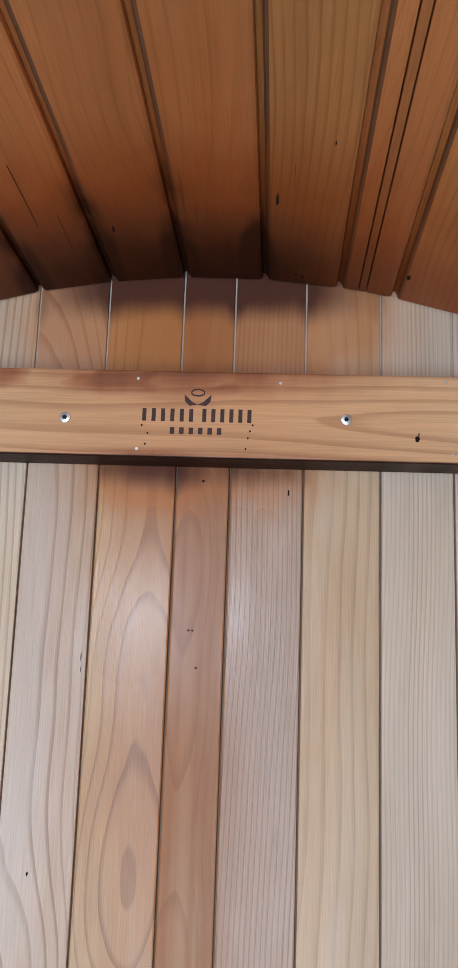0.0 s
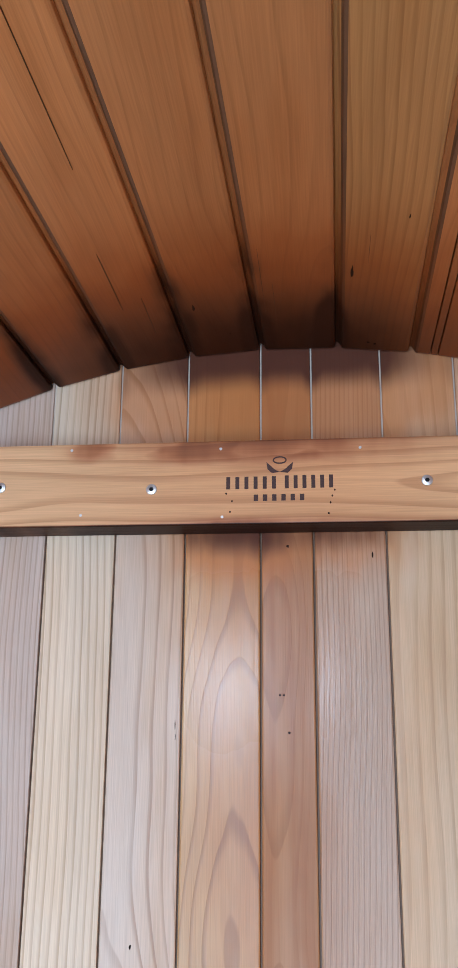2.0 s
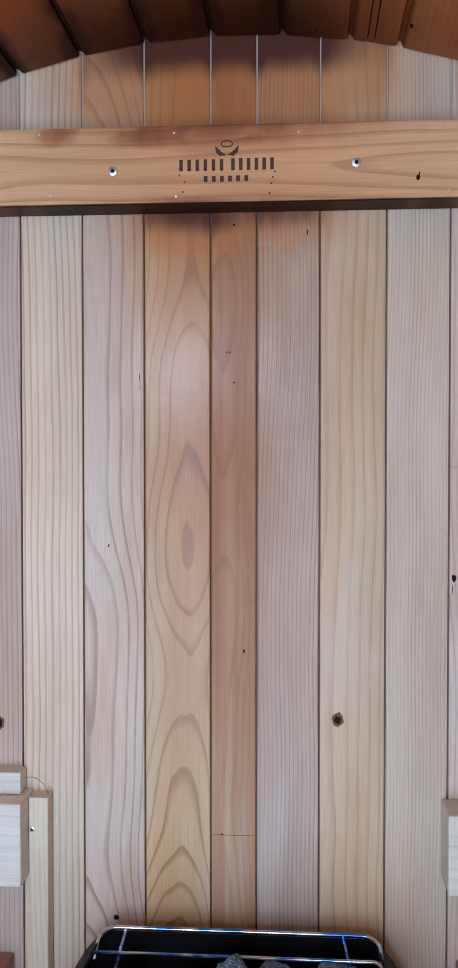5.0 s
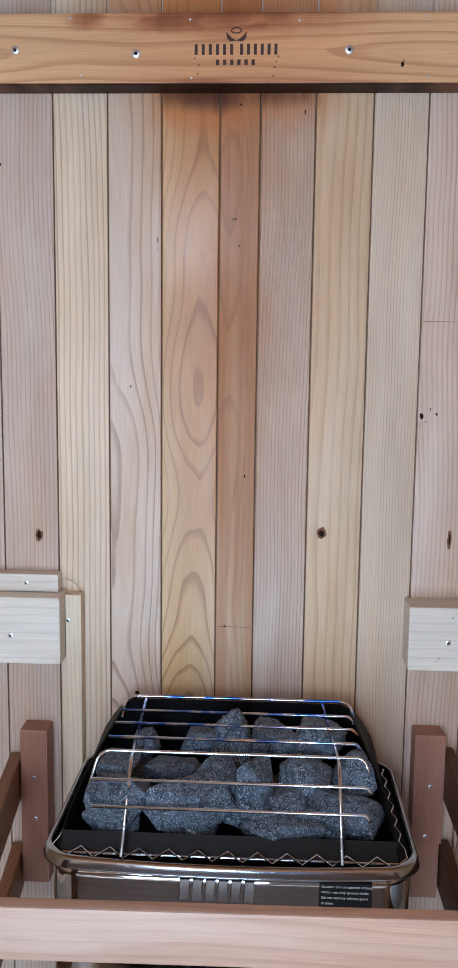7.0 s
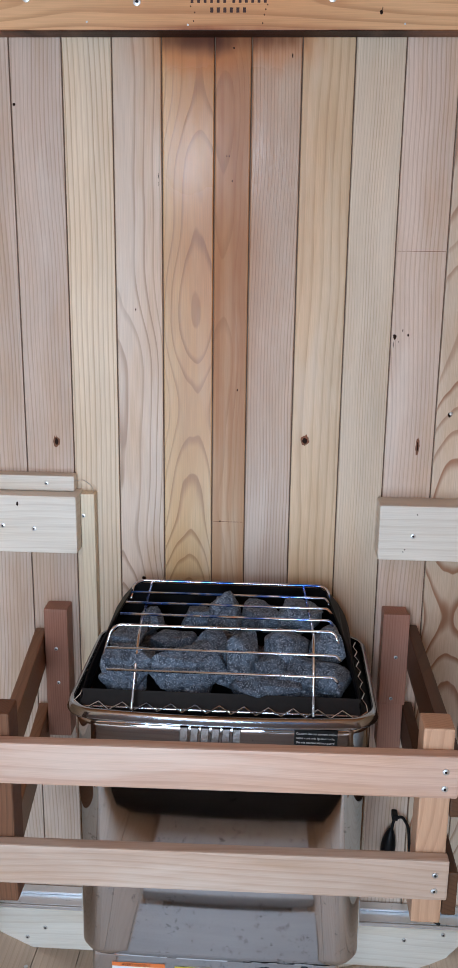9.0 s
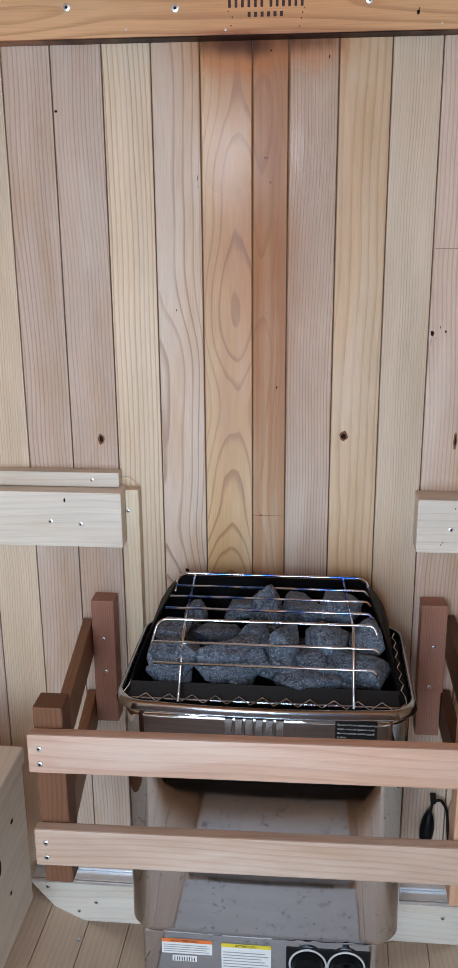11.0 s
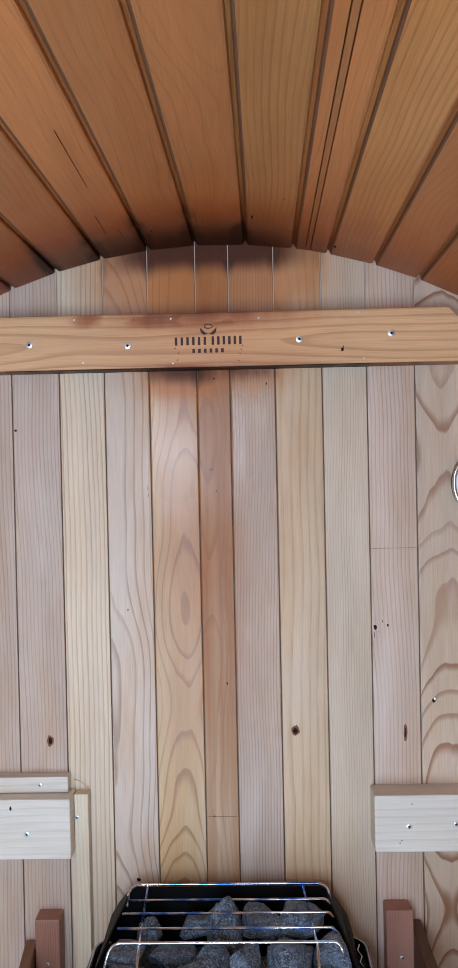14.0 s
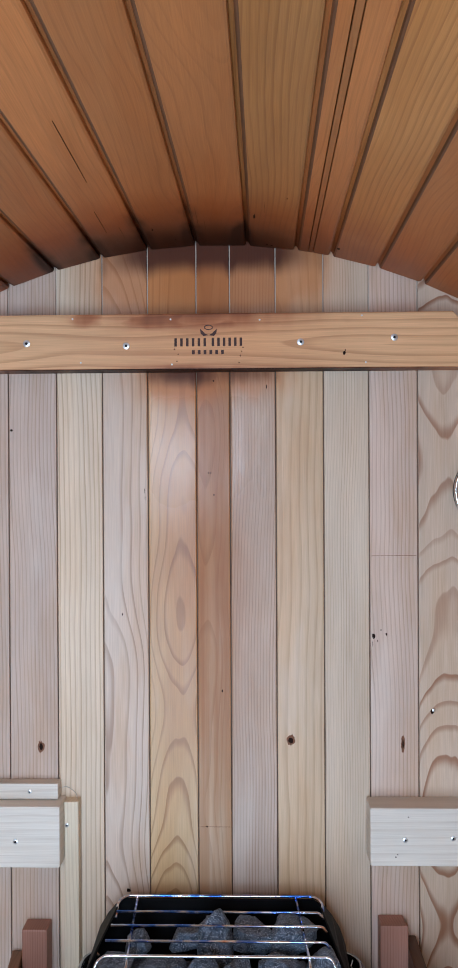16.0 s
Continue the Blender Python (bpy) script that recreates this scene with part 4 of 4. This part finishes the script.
part("wall_bracket", block(-0.15, 0.17, -0.062, -0.0006, 0.20, 0.50, 0.003, 1), steel, heater)

# ---- stones ----
def sauna_stone(cx, cy, cz, sx, sy, sz, seed):
    """An angular broken stone: a lump split along flat planes, its edges worn and its faces rough."""
    rng = random.Random(seed)
    bm = bmesh.new()
    bmesh.ops.create_icosphere(bm, subdivisions=4, radius=1.0)
    cuts = []
    turn = rng.uniform(0, 6.28)
    for k in range(6):
        # splits round the outline, uneven in angle and depth
        a = turn + 1.05 * k + rng.uniform(-0.42, 0.42)
        cuts.append((Vector((math.cos(a), rng.uniform(-0.35, 0.35), math.sin(a))).normalized(), rng.uniform(0.70, 0.98)))
    for k in range(7):
        d = Vector((rng.gauss(0, 1), rng.gauss(0, 1), rng.gauss(0, 1))).normalized()
        cuts.append((d, rng.uniform(0.66, 1.0)))
    for v in bm.verts:
        p = Vector([math.copysign(abs(c) ** 0.42, c) for c in v.co])
        for d, far in cuts:
            over = p.dot(d) - far
            if over > 0:
                p -= d * (over * 0.99)
        p *= 1 + 0.045 * noise.noise(p * 2.6 + Vector((seed, 0, 0)))
        v.co = Vector((p.x * sx, p.y * sy, p.z * sz))
    for v in bm.verts:
        p = v.co * 70 + Vector((seed, 0, 0))
        v.co += v.co.normalized() * (0.0016 * noise.noise(p) + 0.0010 * noise.noise(p * 3.1))
    ob = part("sauna_stone", bm, stone, smooth=True)
    ob.location = (cx, cy, cz)
    return tagged(ob, "rough broken grey stone lying in the heater", "stone", "stones in the heater")


STONES = [
    (-0.132, -0.272, 0.64, 0.036, 0.036), (-0.144, -0.215, 0.661, 0.025, 0.013), (-0.042, -0.27, 0.636, 0.052, 0.034),
    (-0.073, -0.19, 0.647, 0.031, 0.017), (-0.016, -0.22, 0.64, 0.032, 0.036), (-0.113, -0.15, 0.66, 0.018, 0.019),
    (-0.043, -0.125, 0.659, 0.022, 0.016), (0.0, -0.14, 0.663, 0.023, 0.037), (0.054, -0.13, 0.664, 0.031, 0.022),
    (0.112, -0.135, 0.666, 0.037, 0.023), (0.096, -0.215, 0.646, 0.033, 0.029), (0.159, -0.2, 0.647, 0.025, 0.028),
    (0.144, -0.268, 0.627, 0.042, 0.023), (0.066, -0.283, 0.62, 0.045, 0.012), (0.078, -0.24, 0.631, 0.024, 0.022),
    (0.033, -0.247, 0.644, 0.024, 0.04)]
for i, (cx, cy, cz, sx, sz) in enumerate(STONES):
    sauna_stone(cx, cy + (0.012 if cy < -0.25 else 0.0), cz - 0.003, sx * 1.21, min(sx, 0.028), sz * 1.24, 11 + 7 * i)
# smaller stones deeper in the well
deep = random.Random(4)
for k in range(22):
    sauna_stone(-0.15 + 0.031 * (k % 11) + deep.uniform(-0.006, 0.006), (-0.245, -0.16)[k // 11] + deep.uniform(-0.015, 0.015), 0.613 + deep.uniform(-0.004, 0.008), 0.024, 0.024, 0.020, 300 + k)

# ---- guard fence round the heater ----
fence = thing("heater_guard_fence", "reddish cedar guard fence of posts and rails round the heater", "fence")
part("back_post", block(-0.316, -0.275, -0.040, -0.0006, 0.385, 0.625, 0.003), post_red, fence, "reddish cedar post")
part("back_post", block(0.260, 0.301, -0.040, -0.0006, 0.385, 0.636, 0.003), post_red, fence, "reddish cedar post")
part("post_plate", block(0.2585, 0.3028, -0.0465, -0.0402, 0.474, 0.639, 0.002), post_red, fence, "reddish plate lapped over the post")
part("front_post", block(-0.289, -0.249, -0.461, -0.421, 0.388, 0.662, 0.003), post_dark, fence, "dark stained cedar post")
part("front_post", block(0.263, 0.301, -0.461, -0.421, 0.388, 0.666, 0.003), post_tan, fence, "tan cedar post")
for z0, z1, xl, xr in [(0.579, 0.636, -0.293, 0.306), (0.434, 0.491, -0.293, 0.303)]:
    bm = block(xl, xr, -0.480, -0.4615, z0, z1, 0.003)
    for v in bm.verts:
        v.co.z += 0.012 * v.co.x
    r = part("front_rail", bm, rail_wood if z0 > 0.5 else rail_grey, fence)
    for x in (xl + 0.016, xr - 0.017):
        for z in (z0 + 0.014, z1 - 0.020):
            screw(r, x, -0.480, z + 0.012 * x, 0.0042)
for z0, z1 in [(0.510, 0.575), (0.366, 0.430)]:
    bm = block(-0.336, -0.3175, -0.4205, -0.006, z0, z1, 0.0025)
    for v in bm.verts:
        v.co.x += 0.044 * (v.co.y + 0.04) / -0.38
    part("side_rail", bm, rail_brown, fence, "brown side rail")
    part("side_rail", block(0.3025, 0.321, -0.455, -0.006, z0 + 0.030, z1 + 0.030, 0.0025), rail_dark, fence, "dark brown side rail")
for x, z in [(-0.296, 0.552), (-0.294, 0.488), (0.283, 0.562), (0.279, 0.486)]:
    screw(fence, x, -0.0465 if x > 0 else -0.040, z, 0.0032)

# ---- sensor and cable ----
sensor = thing("cable_sensor", "black plug on a thin cable hanging on the end wall", "cable")
plug = bmesh.new()
bmesh.ops.create_uvsphere(plug, u_segments=16, v_segments=12, radius=1.0)
for v in plug.verts:
    taper = 1.0 - 0.35 * max(0.0, v.co.z)
    v.co = Vector((0.2955 + 0.003 * v.co.z + 0.0135 * v.co.x * taper, -0.0145 + 0.0135 * v.co.y * taper, 0.174 + 0.038 * math.copysign(abs(v.co.z) ** 0.8, v.co.z)))
part("plug", plug, black_plastic, sensor, smooth=True)
part("cable", tube(rounded([(0.299, -0.018, 0.21), (0.303, -0.016, 0.231), (0.317, -0.012, 0.235), (0.330, -0.012, 0.215), (0.337, -0.014, 0.14), (0.345, -0.016, 0.09), (0.352, -0.04, 0.055), (0.39, -0.06, 0.048)], 0.02), 0.0028, 8), black_plastic, sensor)
part("clip", block(0.299, 0.309, -0.020, -0.0006, 0.229, 0.241, 0.001, 1), black_plastic, sensor)

# ---- floor slats ----
duckboard = thing("floor_duckboard", "worn speckled grey floor boards with dark gaps on the barrel floor", "duckboard")
for y0, y1 in [(-0.775, -0.056), (-1.085, -0.812), (-1.36, -1.092), (-1.64, -1.367), (-1.95, -1.647)]:
    part("slat", block(-0.205, 0.200, y0, y1, -0.118, -0.096, 0.003), slat_wood, duckboard)
for x in (-0.175, 0.17):
    part("bearer", block(x - 0.02, x + 0.02, -1.98, -0.056, rim_z(0.195, 0, -1) + 0.001, -0.1182, 0.002, 1), slat_wood, duckboard)


# ---- benches ----
def bench(side):
    b = thing("side_bench", "pale pine bench along the barrel side with a deep front board", "bench", "benches")
    y0, y1 = -1.24, -0.20
    part("front_board", block(*sorted((side * 0.405, side * 0.432)), y0, y1, 0.125, 0.399, 0.004), pine_y, b)
    for k in range(4):
        a = 0.400 + 0.094 * k
        part("slat", block(*sorted((side * a, side * (a + 0.086))), y0, y1, 0.4004, 0.430, 0.004), pine_y, b)
    for y in (-1.15, -0.75, -0.35):
        part("bearer", block(*sorted((side * 0.434, side * 0.74)), y - 0.02, y + 0.02, 0.29, 0.400, 0.002, 1), pine_x, b)
    return b


left_bench = bench(-1)
bench(1)
for y, z, ry, rz in [(-0.34, 0.30, 0.010, 0.016), (-0.30, 0.22, 0.004, 0.004), (-0.27, 0.335, 0.006, 0.004)]:
    bm = bmesh.new()
    ring = [bm.verts.new((-0.4046, y + ry * math.cos(a), z + rz * math.sin(a))) for a in [2 * math.pi * k / 12 for k in range(12)]]
    inner = [bm.verts.new((-0.407, v.co.y, v.co.z)) for v in ring]
    bm.faces.new(ring)
    bm.faces.new(inner)
    for k in range(12):
        bm.faces.new((ring[k], ring[(k + 1) % 12], inner[(k + 1) % 12], inner[k]))
    part("knot", bm, knot_mat, left_bench)

# folded cloth on the bench beside the fence
cloth = bmesh.new()
bmesh.ops.create_uvsphere(cloth, u_segments=28, v_segments=16, radius=1.0)
for v in cloth.verts:
    p = Vector([math.copysign(abs(c) ** 0.7, c) for c in v.co])
    w = 1 + 0.10 * noise.noise(v.co * 2.3) + 0.05 * noise.noise(v.co * 6.0)
    v.co = Vector((0.425 + 0.085 * p.x * w, -0.40 + 0.12 * p.y * w, max(0.4304, 0.49 + 0.075 * p.z * w)))
cloth_ob = part("folded_towel", cloth, towel_white, smooth=True)
tagged(cloth_ob, "white crumpled towel lying on the pine bench", "towel")

# unseen dark block, added so the heater casing mirrors a dark band
dark_block = part("floor_step", prism([(-0.315, -0.0955), (0.315, -0.0955), (0.420, -0.004), (-0.420, -0.004)], "y", -1.30, -1.075, 0.004), plain("dark_block_for_reflection", (0.022, 0.017, 0.014), 0.7, 0.0, 90.0, 0.4, 0.4), None)
tagged(dark_block, "low dark block added out of view, mirrored as a dark band in the heater", "step")
for x, y in [(-0.36, -0.10), (-0.30, -0.18), (-0.29, -0.35), (0.33, -0.12), (0.345, -0.2)]:
    z = rim_z(x, 0, -1)
    bm = tube([(x, y, z - 0.001), (x, y, z + 0.0028)], 0.004, 12)
    part("screw", bm, screw_steel, floor)
